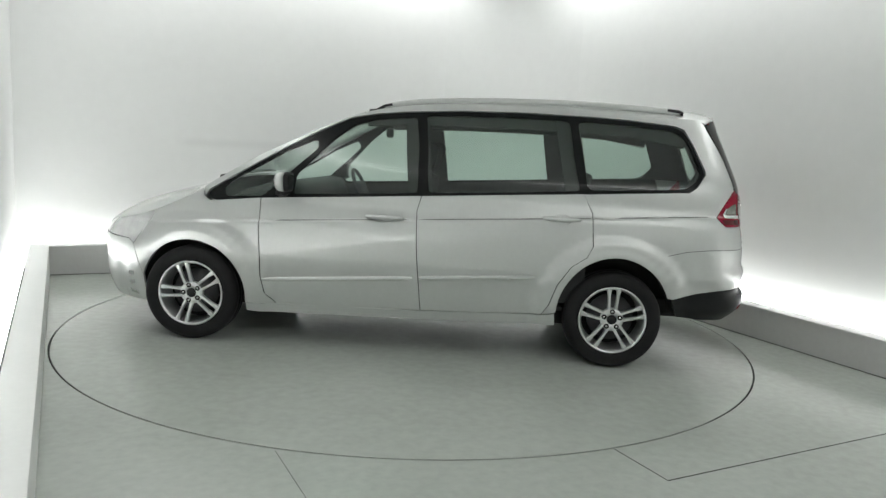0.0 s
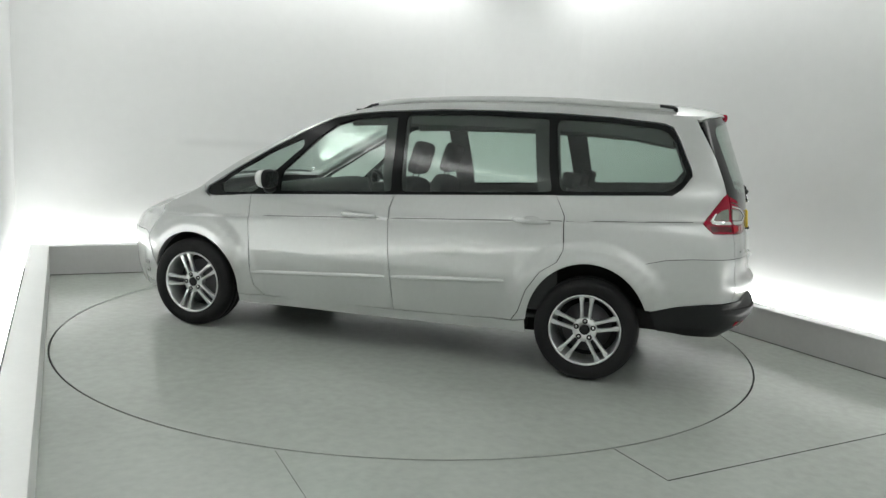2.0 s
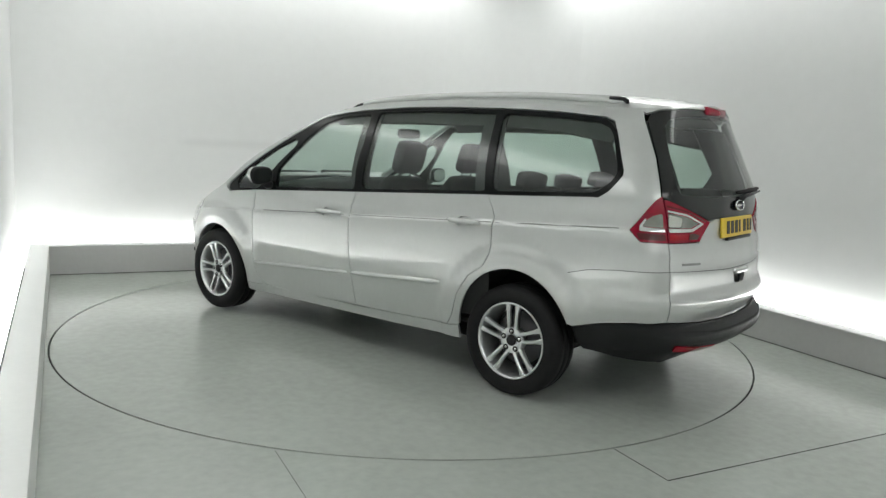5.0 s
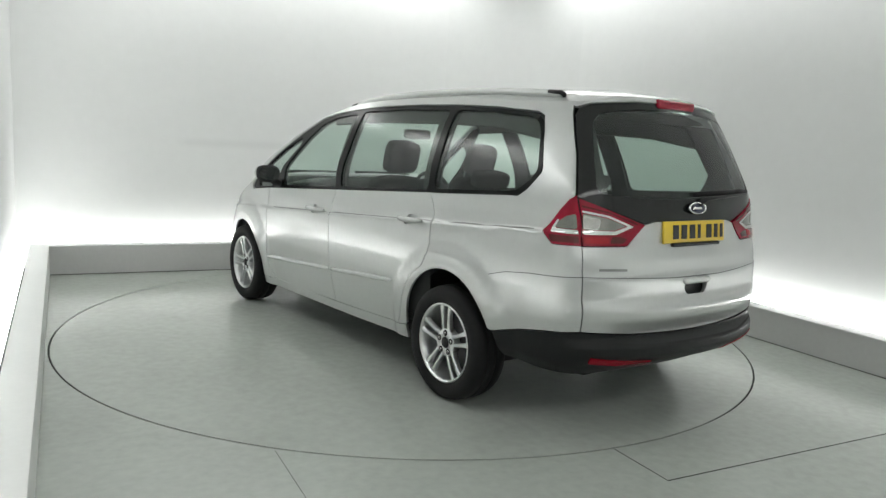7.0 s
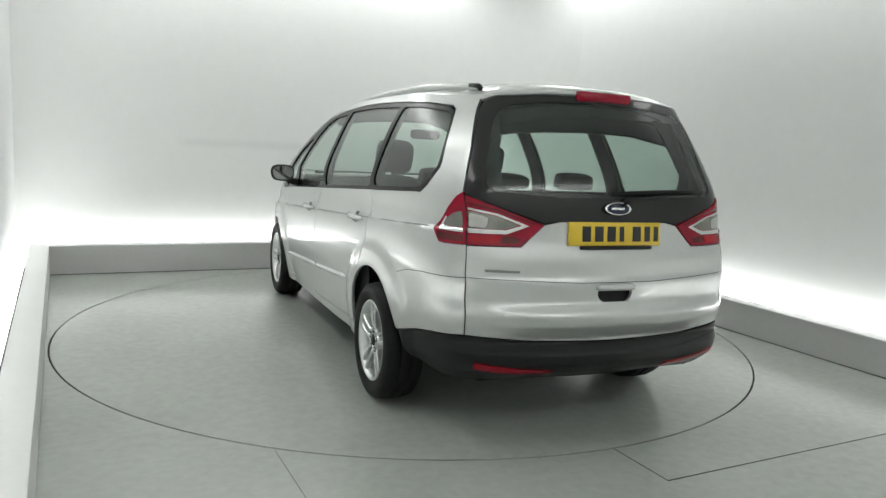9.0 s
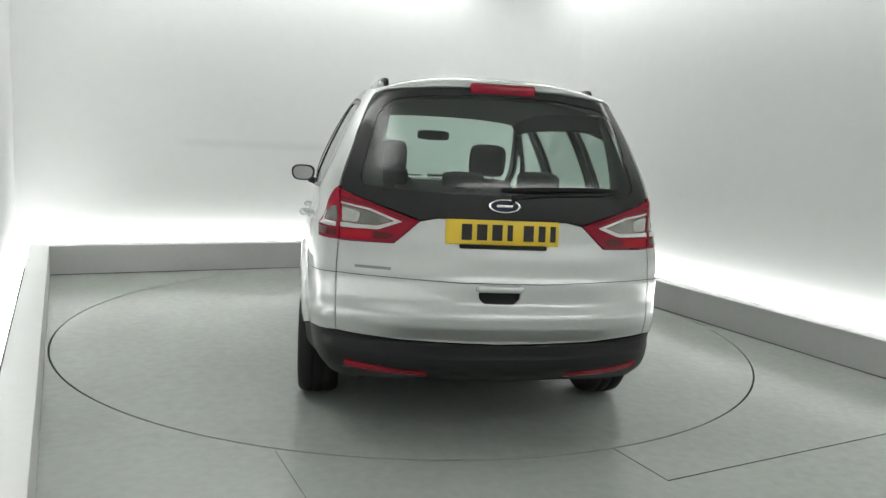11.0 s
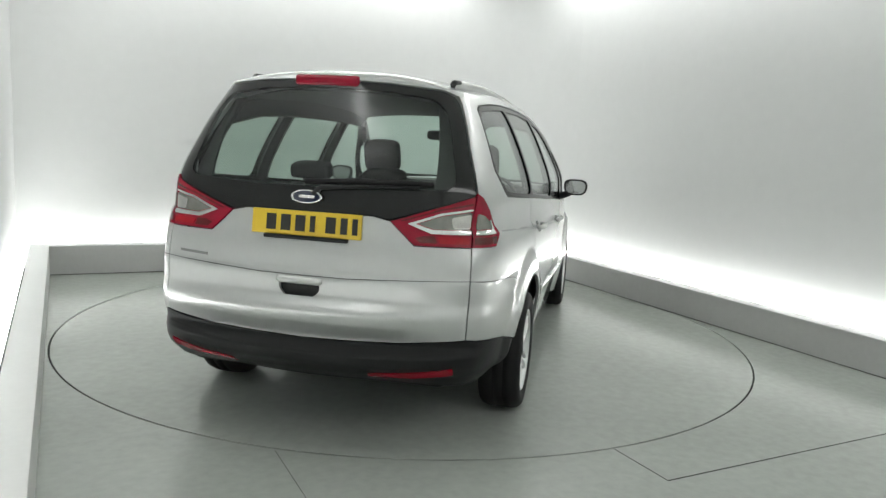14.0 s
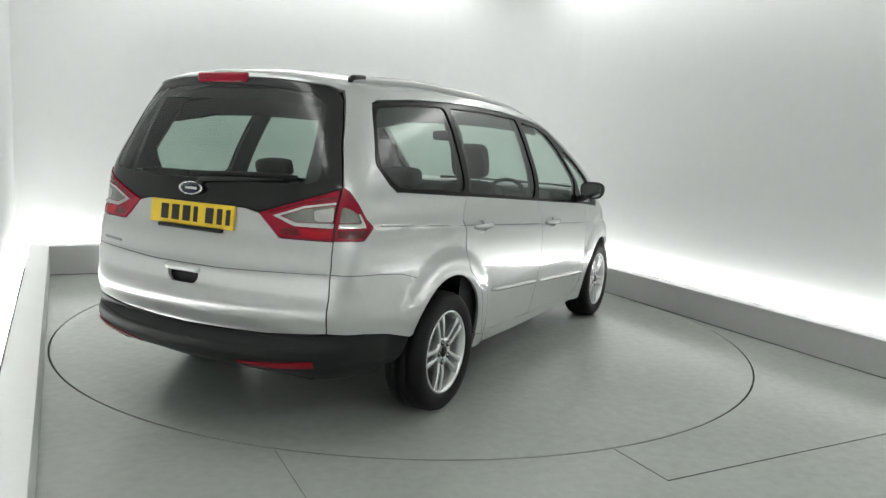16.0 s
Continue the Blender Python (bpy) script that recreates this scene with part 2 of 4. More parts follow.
    for k in range(20):
        bm.faces.new((lo[k], lo[k + 1], hi[k + 1], hi[k]))
    placed(part("wall_corner", bm, M_WALL), "rounded white inner corner of the studio", "wall")
    # light tubes behind the plinths, and along the ceiling's edges
    z = 0.225
    slab("cove_light", (U0 - W, V1 + W + 0.02, z), (WU1 - CORNER, V1 + W + 0.08, z + 0.04), M_COVE, "white light tube in the slot behind the back plinth", "light", kind="thing", group="cove lights")
    slab("cove_light", (U0 - W - 0.08, V0, z), (U0 - W - 0.02, V1, z + 0.04), M_COVE, "white light tube in the slot behind the side plinth", "light", kind="thing", group="cove lights")
    slab("cove_light", (U1 + W + 0.02, V0, z), (U1 + W + 0.08, WV1 - CORNER, z + 0.04), M_COVE, "white light tube in the slot behind the side plinth", "light", kind="thing", group="cove lights")
    bm = bmesh.new()
    bend = []
    for k in range(25):
        a = math.pi / 2 * k / 24
        bend.append([bm.verts.new((WU1 - CORNER + r * math.sin(a), WV1 - CORNER + r * math.cos(a), h)) for r, h in ((CORNER - 0.04, z), (CORNER - 0.04, z + 0.04), (CORNER - 0.10, z + 0.04), (CORNER - 0.10, z))])
    for p, q in zip(bend, bend[1:]):
        for i in range(4):
            bm.faces.new((p[i], q[i], q[(i + 1) % 4], p[(i + 1) % 4]))
    bmesh.ops.recalc_face_normals(bm, faces=bm.faces)
    placed(part("cove_light", bm, M_COVE, smooth=False), "white light tube bent round the rounded corner", "light", "thing", "cove lights")
    # l and f are unseen, added to light the car from the left and front
    for name, lo, hi in (("b", (-2.2, WV1 - 0.50, 0), (1.95, WV1 - 0.14, 0)), ("l", (WU0 + 0.12, -3.4, 0), (WU0 + 0.46, 2.1, 0)), ("r", (WU1 - 0.46, -3.4, 0), (WU1 - 0.12, 2.1, 0)), ("f", (-2.0, -6.45, 0), (2.0, -5.65, 0))):
        slab("ceiling_light", (lo[0], lo[1], HIGH - 0.06), (hi[0], hi[1], HIGH - 0.004), M_CEILTUBE, "long white ceiling light along the wall, out of view", "light", 0.01, kind="thing", group="ceiling lights")
    slab("plinth_joint", (-2.648, -6.0, PLINTH + 0.0062), (-2.641, 1.5, PLINTH + 0.0072), M_GAP, "thin dark joint along the plinth's top", "joint")
    # dark strips that draw the shadow gap at the plinths' feet
    slab("shadow_gap", (U0 + 0.005, V1 - 0.004, 0.002), (U1 - 0.005, V1 - 0.001, 0.008), M_FOOT, "dark strip for the shadow gap at the back plinth's foot", "joint")
    slab("shadow_gap", (U1 - 0.004, V0, 0.002), (U1 - 0.001, V1 - 0.005, 0.007), M_FOOT, "dark strip for the shadow gap at the side plinth's foot", "joint")
    # joints in the floor in front of the turntable
    slab("floor_joint", (-1.529, -6.5, 0.0004), (-1.5272, -1.94, 0.0012), M_GAP, "thin dark joint in the painted floor", "joint")
    slab("floor_joint", (-0.004, -2.846, 0.0004), (0.001, -2.48, 0.0012), M_GAP, "thin dark joint in the painted floor", "joint")
    slab("floor_joint", (0.001, -2.846, 0.0004), (WU1, -2.839, 0.0012), M_GAP, "thin dark joint in the painted floor", "joint")


def build_turntable():
    bm = bmesh.new()
    n = 180
    r = DISC - 0.0115
    top = [bm.verts.new((r * math.cos(2 * math.pi * k / n), r * math.sin(2 * math.pi * k / n), 0)) for k in range(n)]
    low = [bm.verts.new((v.co.x, v.co.y, -0.055)) for v in top]
    c = bm.verts.new((0, 0, 0))
    for k in range(n):
        j = (k + 1) % n
        bm.faces.new((c, top[k], top[j]))
        bm.faces.new((top[j], top[k], low[k], low[j]))
    ob = new("turntable")
    part("deck", bm, M_DISC, ob, "grey-green painted round deck", smooth=False)
    bm = bmesh.new()
    lathe(bm, [(r + 0.001, 0.004), (r + 0.004, 0.004), (r + 0.004, 0.054), (r + 0.001, 0.054)], seg=180)
    bmesh.ops.transform(bm, matrix=Matrix.Rotation(radians(-90), 4, "X"), verts=bm.verts)
    part("edge_band", bm, M_GAP, ob, "dark steel edge of the deck", smooth=False)
    return tagged(ob, label="round grey-green painted turntable set flush in the floor", category="turntable")


# ---- the car: its own space has x forward, y to its left, the origin under the rear axle ----
PLAN = [(-0.955, 0.0), (-0.950, 0.18), (-0.930, 0.36), (-0.895, 0.56), (-0.855, 0.70), (-0.79, 0.79), (-0.66, 0.842), (-0.4, 0.874), (0.2, 0.906), (0.8, 0.922), (1.3, 0.926), (1.9, 0.925), (2.4, 0.918), (2.9, 0.895), (3.25, 0.84), (3.5, 0.72), (3.66, 0.52), (3.75, 0.28), (3.78, 0.0)]
_k = np.concatenate([[0], np.cumsum(np.hypot(*np.diff(np.array(PLAN), axis=0).T))])
plan_x, plan_y = spline(_k, [p[0] for p in PLAN]), spline(_k, [p[1] for p in PLAN])
S_END = _k[-1]
SS = np.linspace(0, S_END, 900)
width_z = spline([0.1, 0.2, 0.3, 0.45, 0.55, 0.62, 0.8, 0.95, 1.0, 1.06, 1.14, 1.2, 1.4, 1.6, 1.68, 1.75], [0.91, 0.935, 0.96, 0.99, 1.007, 1.014, 1.015, 1.005, 0.992, 0.978, 0.966, 0.952, 0.868, 0.752, 0.69, 0.61])
rear_z = spline([0.2, 0.45, 0.53, 0.57, 0.61, 0.65, 0.72, 0.80, 0.83, 0.9, 1.0, 1.1, 1.2, 1.4, 1.6, 1.7, 1.75], [0.03, 0.0, -0.002, -0.020, -0.042, -0.047, -0.012, -0.008, 0.003, 0.010, 0.032, 0.038, 0.050, 0.118, 0.195, 0.235, 0.27])
front_z = spline([0.15, 0.25, 0.4, 0.62, 0.72, 0.8, 0.9, 1.0], [-0.12, -0.04, 0.0, 0.0, -0.04, -0.11, -0.26, -0.5])
edge_x = spline([-0.955, -0.93, -0.86, -0.7, -0.4, 0.0, 0.4, 0.8, 1.2, 1.4, 1.64, 1.86, 2.05, 2.24, 2.44, 2.63, 2.74, 2.85, 3.0, 3.3, 3.5, 3.66, 3.78],
                [1.695, 1.69, 1.672, 1.662, 1.668, 1.685, 1.695, 1.692, 1.68, 1.665, 1.625, 1.555, 1.468, 1.37, 1.262, 1.145, 1.078, 1.0, 0.93, 0.84, 0.79, 0.75, 0.72])
centre_x = spline([-0.72, -0.5, -0.2, 0.2, 0.6, 1.0, 1.3, 1.5, 1.75, 2.0, 2.4, 2.75, 2.86, 3.0, 3.2, 3.45, 3.65, 3.75, 3.8], [1.712, 1.746, 1.766, 1.773, 1.769, 1.752, 1.721, 1.698, 1.635, 1.53, 1.32, 1.12, 1.07, 1.03, 0.975, 0.895, 0.80, 0.73, 0.70])
WHEEL = 1.04      # 16-inch rims with tall tyres
HUBS = ((0.0, 0.312), (2.866, 0.312))


def skin(s, z):
    """A point of the body's side and ends: s runs round the plan from the rear's middle to the nose."""
    xt, yt = plan_x(s), plan_y(s)
    y = yt * width_z(z)
    rz = rear_z(z)
    rz = rz + np.minimum(rz, 0) * (0.15 - 0.85 * step(0.35, 0.80, yt))
    x = xt + rz * (1 - step(-0.75, 0.35, xt)) + front_z(z) * step(2.95, 3.65, xt)
    for hx, hz in HUBS:
        r = np.hypot(x - hx, (z - hz) * 0.97)
        y = y + (0.022 * (1 - step(0.48, 0.56, r)) + 0.006 * np.exp(-((r - 0.42) / 0.03) ** 2)) * step(0.5, 0.8, yt) * step(-0.52, -0.40, x)
    line = 0.845 + (2.38 - x) * 0.062
    y = y - 0.013 * step(line - 0.014, line + 0.008, z) * step(0.5, 0.8, yt) * (1 - step(1.05, 1.2, z))
    return np.array([x, y, z + 0 * x], float)


def s_at_x(x, z):
    p = skin(SS, np.full_like(SS, z))
    return float(np.interp(x, p[0], SS))


def s_at_y(y, z):
    p = skin(SS, np.full_like(SS, z))
    m = int(np.argmax(p[1] * (SS < 2.2)))
    return float(np.interp(y, p[1][:m], SS[:m]))


_e = np.array([skin(s, float(edge_x(plan_x(s)))) for s in SS])


def top(s, v):
    """A point of the bonnet, windscreen and roof: s as above, v from the middle (0) to the edge (1)."""
    ex, ey, ez = (np.interp(s, SS, _e[:, i]) for i in range(3))
    zc = np.maximum(centre_x(ex), ez)
    return np.array([ex, v * ey, ez + (zc - ez) * (1 - np.abs(v) ** 2.6)], float)


def side(*pts):
    """Corners given as (x, z) on the car's flank."""
    return [(s_at_x(x, z), z) for x, z in pts]


def rear(*pts):
    """Corners given as (y, z) on the car's tail."""
    return [(s_at_y(y, z) if y >= 0 else -s_at_y(-y, z), z) for y, z in pts]


def both_skin(s, z):
    p = skin(np.abs(s), z)
    p[1] *= np.where(s < 0, -1.0, 1.0)
    return p


def rounded(poly, r, closed=True):
    """Rounds the sharp corners of a polygon."""
    out = []
    n = len(poly)
    for i in range(n):
        p, a, b = (np.array(q, float) for q in (poly[i], poly[i - 1], poly[(i + 1) % n]))
        u, w = a - p, b - p
        lu, lw = np.linalg.norm(u), np.linalg.norm(w)
        if lu < 1e-6 or lw < 1e-6:
            continue
        c = np.dot(u, w) / lu / lw
        if c < -0.93:
            out.append(tuple(p))
            continue
        d = min(r, 0.45 * lu, 0.45 * lw)
        p0, p1 = p + u / lu * d, p + w / lw * d
        for t in (0, 0.25, 0.5, 0.75, 1):
            out.append(tuple((1 - t) ** 2 * p0 + 2 * t * (1 - t) * p + t * t * p1))
    return out


def dense(poly, d=0.04):
    out = []
    for i, p in enumerate(poly):
        q = poly[(i + 1) % len(poly)]
        n = max(1, int(math.hypot(q[0] - p[0], q[1] - p[1]) / d))
        out += [(p[0] + (q[0] - p[0]) * k / n, p[1] + (q[1] - p[1]) * k / n) for k in range(n)]
    return out


def cut(polys, axis, d):
    """Slices convex polygons along a grid."""
    out = []
    for poly in polys:
        lo, hi = min(p[axis] for p in poly), max(p[axis] for p in poly)
        todo = poly
        for k in range(math.floor(lo / d) + 1, math.ceil(hi / d)):
            c = k * d
            a, b = [], []
            for i, p in enumerate(todo):
                q = todo[(i + 1) % len(todo)]
                if abs(p[axis] - c) < 1e-7:
                    a.append(p), b.append(p)
                    continue
                (a if p[axis] < c else b).append(p)
                if (p[axis] - c) * (q[axis] - c) < 0 and abs(q[axis] - c) >= 1e-7:
                    t = (c - p[axis]) / (q[axis] - p[axis])
                    m = tuple(p[j] + (q[j] - p[j]) * t for j in (0, 1))
                    a.append(m), b.append(m)
            if len(a) > 2:
                out.append(a)
            todo = b
            if len(todo) < 3:
                break
        if len(todo) > 2:
            out.append(todo)
    return out


def panel(name, loops, surface, material, parent, label="", off=0.0, depth=0.018, grid=(0.05, 0.02), mirror=False, flip=-1.0):
    """A sheet with turned-in edges, cut out of a surface; loops: its outline, then its holes. The surface's own normals shade it."""
    from mathutils.geometry import tessellate_polygon
    loops = [dense(lp) for lp in loops]
    flat = [p for lp in loops for p in lp]
    tris = [[flat[i] for i in t] for t in tessellate_polygon([[Vector((*p, 0)) for p in lp] for lp in loops])]
    polys = cut(cut(tris, 0, grid[0]), 1, grid[1])
    keys, where, faces = {}, [], []
    for poly in polys:
        ids = []
        for p in poly:
            k = (round(p[0], 4), round(p[1], 4))
            if k not in keys:
                keys[k] = len(where)
                where.append(p)
            if not ids or ids[-1] != keys[k]:
                ids.append(keys[k])
        if ids[0] == ids[-1]:
            ids.pop()
        ids = list(dict.fromkeys(ids))
        if len(ids) > 2:
            faces.append(ids)
    rims = []
    for lp in loops if depth else ():
        rims.append((len(where), len(lp)))
        where += lp

    w = np.array(where, float).T
    h = 0.004
    da = surface(w[0] + h, w[1]) - surface(w[0] - h, w[1])
    db = surface(w[0], w[1] + h) - surface(w[0], w[1] - h)
    norms = np.cross(da.T, db.T) * flip
    norms /= np.linalg.norm(norms, axis=1, keepdims=True) + 1e-12
    verts = surface(w[0], w[1]).T + norms * off
    for ids in faces:
        nf = sum(np.cross(verts[ids[i]] - verts[ids[0]], verts[ids[i + 1]] - verts[ids[0]]) for i in range(1, len(ids) - 1))
        if np.dot(nf, norms[ids[0]]) < 0:
            ids.reverse()
    count = len(faces)
    for start, n in rims:
        base = len(verts)
        verts = np.vstack([verts, verts[start:start + n] - norms[start:start + n] * depth])
        norms = np.vstack([norms, norms[start:start + n]])
        faces += [[start + k, start + (k + 1) % n, base + (k + 1) % n, base + k] for k in range(n)]
    if mirror:
        verts[:, 1] *= -1
        norms[:, 1] *= -1
        faces = [f[::-1] for f in faces]
    me = bpy.data.meshes.new(name)
    me.from_pydata([tuple(v) for v in verts], [], faces)
    for i, p in enumerate(me.polygons):
        p.use_smooth = i < count
    loopn = []
    for i, f in enumerate(faces):
        loopn += [tuple(norms[v]) if i < count else (0.0, 0.0, 0.0) for v in f]
    me.materials.append(material)
    me.normals_split_custom_set(loopn)
    ob = new(name, me)
    ob.parent = parent
    if label:
        tagged(ob, label=label)
    return ob


def pair(name, loops, material, parent, label="", **kw):
    return [panel(name, loops, skin, material, parent, label, mirror=m, **kw) for m in (False, True)]


def arc(hub, r, a0, a1, n=18):
    return [(hub[0] + r * math.cos(radians(a0 + (a1 - a0) * k / n)), hub[1] + r * 1.0 * math.sin(radians(a0 + (a1 - a0) * k / n))) for k in range(n + 1)]


def edge_line(x0, x1, n=24, drop=0.0):
    """The upper rim of the flank between two places of the plan."""
    s0, s1 = float(np.interp(x0, plan_x(SS), SS)), float(np.interp(x1, plan_x(SS), SS))
    return [(s, float(edge_x(plan_x(s))) - drop) for s in np.linspace(s0, s1, n)]


GRIPS = ((1.67, 1.42, 0.912), (0.50, 0.26, 0.967))     # door handles: rear and front end, height


def build_body(car):
    G = 0.003
    RR, RF = 0.408, 0.376
    rh, fh = (HUBS[0][0], 0.325), (HUBS[1][0], 0.31)
    belt = lambda x: 1.063 + (1.318 - x) * 0.066
    # outlines on the flank
    b_line = [(1.31, belt(1.31)), (1.335, 0.97), (1.325, 0.71), (1.285, 0.292)]
    front_line = [(2.39, belt(2.39)), (2.395, 0.78), (2.38, 0.46), (2.355, 0.34), (2.28, 0.275)]
    rear_line = [(0.24, belt(0.24)), (0.18, 1.01), (0.165, 0.80), (0.20, 0.725), (0.300, 0.655), (0.382, 0.53), (0.428, 0.385), (0.470, 0.322)]
    sh = lambda pts, dx: [(x + dx, z) for x, z in pts]
    doorf = side(*sh(b_line, G), (1.9, 0.272), *sh(front_line[::-1], -G), (1.9, belt(1.9)))
    # finger scoops, sunk into the doors behind their handles
    scoop = lambda x0, x1, z: rounded(side((x0 - 0.06, z - 0.034), (x1 + 0.06, z - 0.034), (x1 + 0.07, z + 0.026), (x0 - 0.07, z + 0.026)), 0.03)
    scoops = [scoop(*h) for h in GRIPS]
    pair("front_door", [doorf, scoops[0]], M_PAINT, car)
    doorr = side(*sh(rear_line, G), (0.9, 0.302), *sh(b_line[::-1], -G), (0.8, belt(0.8)))
    pair("rear_door", [doorr, scoops[1]], M_PAINT, car)
    for c in scoops:
        pair("finger_scoop", [c], M_PAINT, car, off=-0.015, depth=0)
    # sill
    sill = side((0.378, 0.248), (0.95, 0.232), (1.74, 0.217), (2.40, 0.205), (2.482, 0.212), (2.488, 0.262), (2.40, 0.264), (2.285, 0.268), (1.29, 0.285), (0.465, 0.315), (0.385, 0.327))
    pair("sill", [sill], M_PAINT, car)
    # front wing
    wing = side(*sh(front_line[:4], G), (2.295, 0.272), (2.40, 0.268), (2.49, 0.266), *[(x, z) for x, z in arc(fh, RF, 174, 0, 22) if z > 0.30], (3.232, 0.40), (3.30, 0.62), (3.17, 0.80)) + edge_line(3.2, 2.79, 10, 0.002) + side((2.785, 0.985), (2.74, 0.955), (2.4, belt(2.4)))
    pair("front_wing", [wing], M_PAINT, car)
    # front bumper, from the arch to the middle of the nose
    fb = side(*[(3.224, 0.395), (3.217, 0.30), (3.228, 0.225)], (3.35, 0.225)) + [(S_END - 0.3, 0.22), (S_END, 0.22), (S_END, 0.664), (S_END - 0.45, 0.664)] + side((3.34, 0.650), (3.298, 0.619))
    pair("front_bumper", [fb], M_PAINT, car, off=0.004)
    fl = side((3.300, 0.622), (3.345, 0.655)) + [(S_END - 0.5, 0.67)] + edge_line(3.62, 3.2, 10, 0.004) + side((3.166, 0.80),)
    pair("headlight", [fl], M_HEADLAMP, car, "clear wraparound headlight", off=0.003)
    gr = [(S_END - 0.42, 0.67), (S_END, 0.67)] + edge_line(3.779, 3.66, 8, 0.004)
    pair("grille", [gr], M_BLACKGLOSS, car, "black front grille")
    pair("bumper_slat", [side((3.30, 0.40), (3.335, 0.395), (3.345, 0.425), (3.30, 0.43))], M_CHROME, car, "bright fog lamp slat", off=0.012)
    pair("bumper_slat", [side((3.30, 0.34), (3.335, 0.335), (3.345, 0.36), (3.30, 0.365))], M_CHROME, car, "bright fog lamp slat", off=0.012)
    pair("bumper_slat", [side((3.27, 0.262), (3.335, 0.275), (3.345, 0.30), (3.28, 0.285))], M_CHROME, car, "bright lower bumper slat", off=0.012)
    # the window band with its panes
    dlo = [(1.83, 1.555), (1.65, 1.59), (1.46, 1.612), (1.07, 1.638), (0.69, 1.645), (0.32, 1.642), (-0.04, 1.63), (-0.32, 1.609), (-0.385, 1.588), (-0.43, 1.55), (-0.465, 1.49), (-0.53, 1.345), (-0.541, 1.305), (-0.528, 1.268), (-0.498, 1.226), (-0.46, 1.195), (-0.42, 1.176), (-0.37, belt(-0.38) + 0.003)] + [(x, belt(x) + 0.003) for x in (0.0, 0.5, 1.0, 1.5, 2.0, 2.4)] + [(2.72, 0.963), (2.76, 0.985), (2.735, 1.03), (2.43, 1.218), (2.24, 1.335), (2.04, 1.448)]
    w1 = [(2.64, 0.992), (2.38, 1.005), (2.29, 1.09), (2.02, 1.35), (2.04, 1.412), (2.25, 1.312), (2.45, 1.185), (2.66, 1.05)]
    w2 = [(2.18, 1.03), (1.335, belt(1.335) + 0.02), (1.35, 1.40), (1.38, 1.59), (1.66, 1.563), (1.80, 1.517), (1.92, 1.42), (2.16, 1.16)]
    w3 = [(1.268, belt(1.268) + 0.02), (0.268, belt(0.268) + 0.02), (0.303, 1.30), (0.352, 1.618), (0.85, 1.622), (1.318, 1.606), (1.288, 1.40)]
    w4 = [(0.222, belt(0.222) + 0.022), (-0.375, belt(-0.375) + 0.022), (-0.425, 1.203), (-0.495, 1.265), (-0.515, 1.31), (-0.505, 1.35), (-0.44, 1.50), (-0.40, 1.555), (-0.33, 1.585), (-0.04, 1.608), (0.303, 1.62), (0.254, 1.35)]
    ws = [rounded(side(*w), r) for w, r in ((w1, 0.035), (w2, 0.035), (w3, 0.035), (w4, 0.06))]
    pair("window_surround", [rounded(side(*dlo), 0.02), *ws], M_BLACKGLOSS, car, "gloss black window surround", off=-0.003, depth=0.03)
    for nm, w, m, lb in (("front_quarter_glass", ws[0], M_GLASS, "small fixed front quarter pane"), ("front_door_glass", ws[1], M_GLASS, "green tinted front door pane"), ("rear_door_glass", ws[2], M_GLASSREAR, "tinted rear door pane"), ("rear_quarter_glass", ws[3], M_GLASSREAR, "tinted rear quarter pane")):
        pair(nm, [w], m, car, lb, off=-0.010, depth=0)
    # rail over the windows, pillar and rear quarter, one sheet round the window band
    # the sheet runs along the rim of the window band from the front tip over the roof to the belt's rear end
    rim = side((2.775, 0.985), (2.755, 1.03), (2.43, 1.224), (2.24, 1.341), (2.04, 1.454), (1.83, 1.561), (1.65, 1.596), (1.46, 1.618), (1.07, 1.644), (0.69, 1.651), (0.32, 1.648), (-0.04, 1.636), (-0.36, 1.611), (-0.415, 1.589), (-0.461, 1.51), (-0.546, 1.33), (-0.551, 1.30), (-0.495, 1.212), (-0.445, 1.175), (-0.40, belt(-0.40) - 0.002), (0.0, belt(0.0) - 0.002), (0.24, belt(0.24) - 0.002))
    quarter = side(*sh(rear_line[1:], -G), (0.388, 0.334), *[(rh[0] + (x - rh[0]) * 0.925, z) for x, z in arc(rh, RR, 2, 158, 24)], (-0.385, 0.475), (-0.55, 0.518), (-0.70, 0.543)) + rear((0.738, 0.556), (0.736, 0.966)) + side((-0.70, 0.966), (-0.632, 1.025), (-0.70, 1.13), (-0.735, 1.185)) + rear((0.742, 1.2), (0.68, 1.40), (0.607, 1.60), (0.585, 1.640)) + edge_line(-0.88, 2.78, 80, 0.0) + rim
    pair("rear_quarter_panel", [quarter], M_PAINT, car)
    # bonnet, windscreen, roof
    sx = lambda x: float(np.interp(x, _e[:, 0], SS))
    both = lambda a, b, v: [(sx(a), -v), (sx(b), -v), (sx(b), v), (sx(a), v)]
    flipv = dict(flip=1.0, grid=(0.06, 0.12))
    panel("roof", [[(0.0, -0.999)] + [(sx(1.45), -0.999), (sx(1.45) + 0.10, -0.6), (sx(1.45) + 0.12, 0), (sx(1.45) + 0.10, 0.6), (sx(1.45), 0.999), (0.0, 0.999)]], top, M_PAINT, car, "silver roof skin", **flipv)
    wsb = [(sx(1.46), -0.95), (sx(2.70), -0.95), (sx(2.78), -0.5), (sx(2.80), 0), (sx(2.78), 0.5), (sx(2.70), 0.95), (sx(1.46), 0.95), (sx(1.46) + 0.10, 0.6), (sx(1.46) + 0.12, 0), (sx(1.46) + 0.10, -0.6)]
    panel("windscreen", [wsb], top, M_GLASS, car, "clear raked windscreen", depth=0, **flipv)
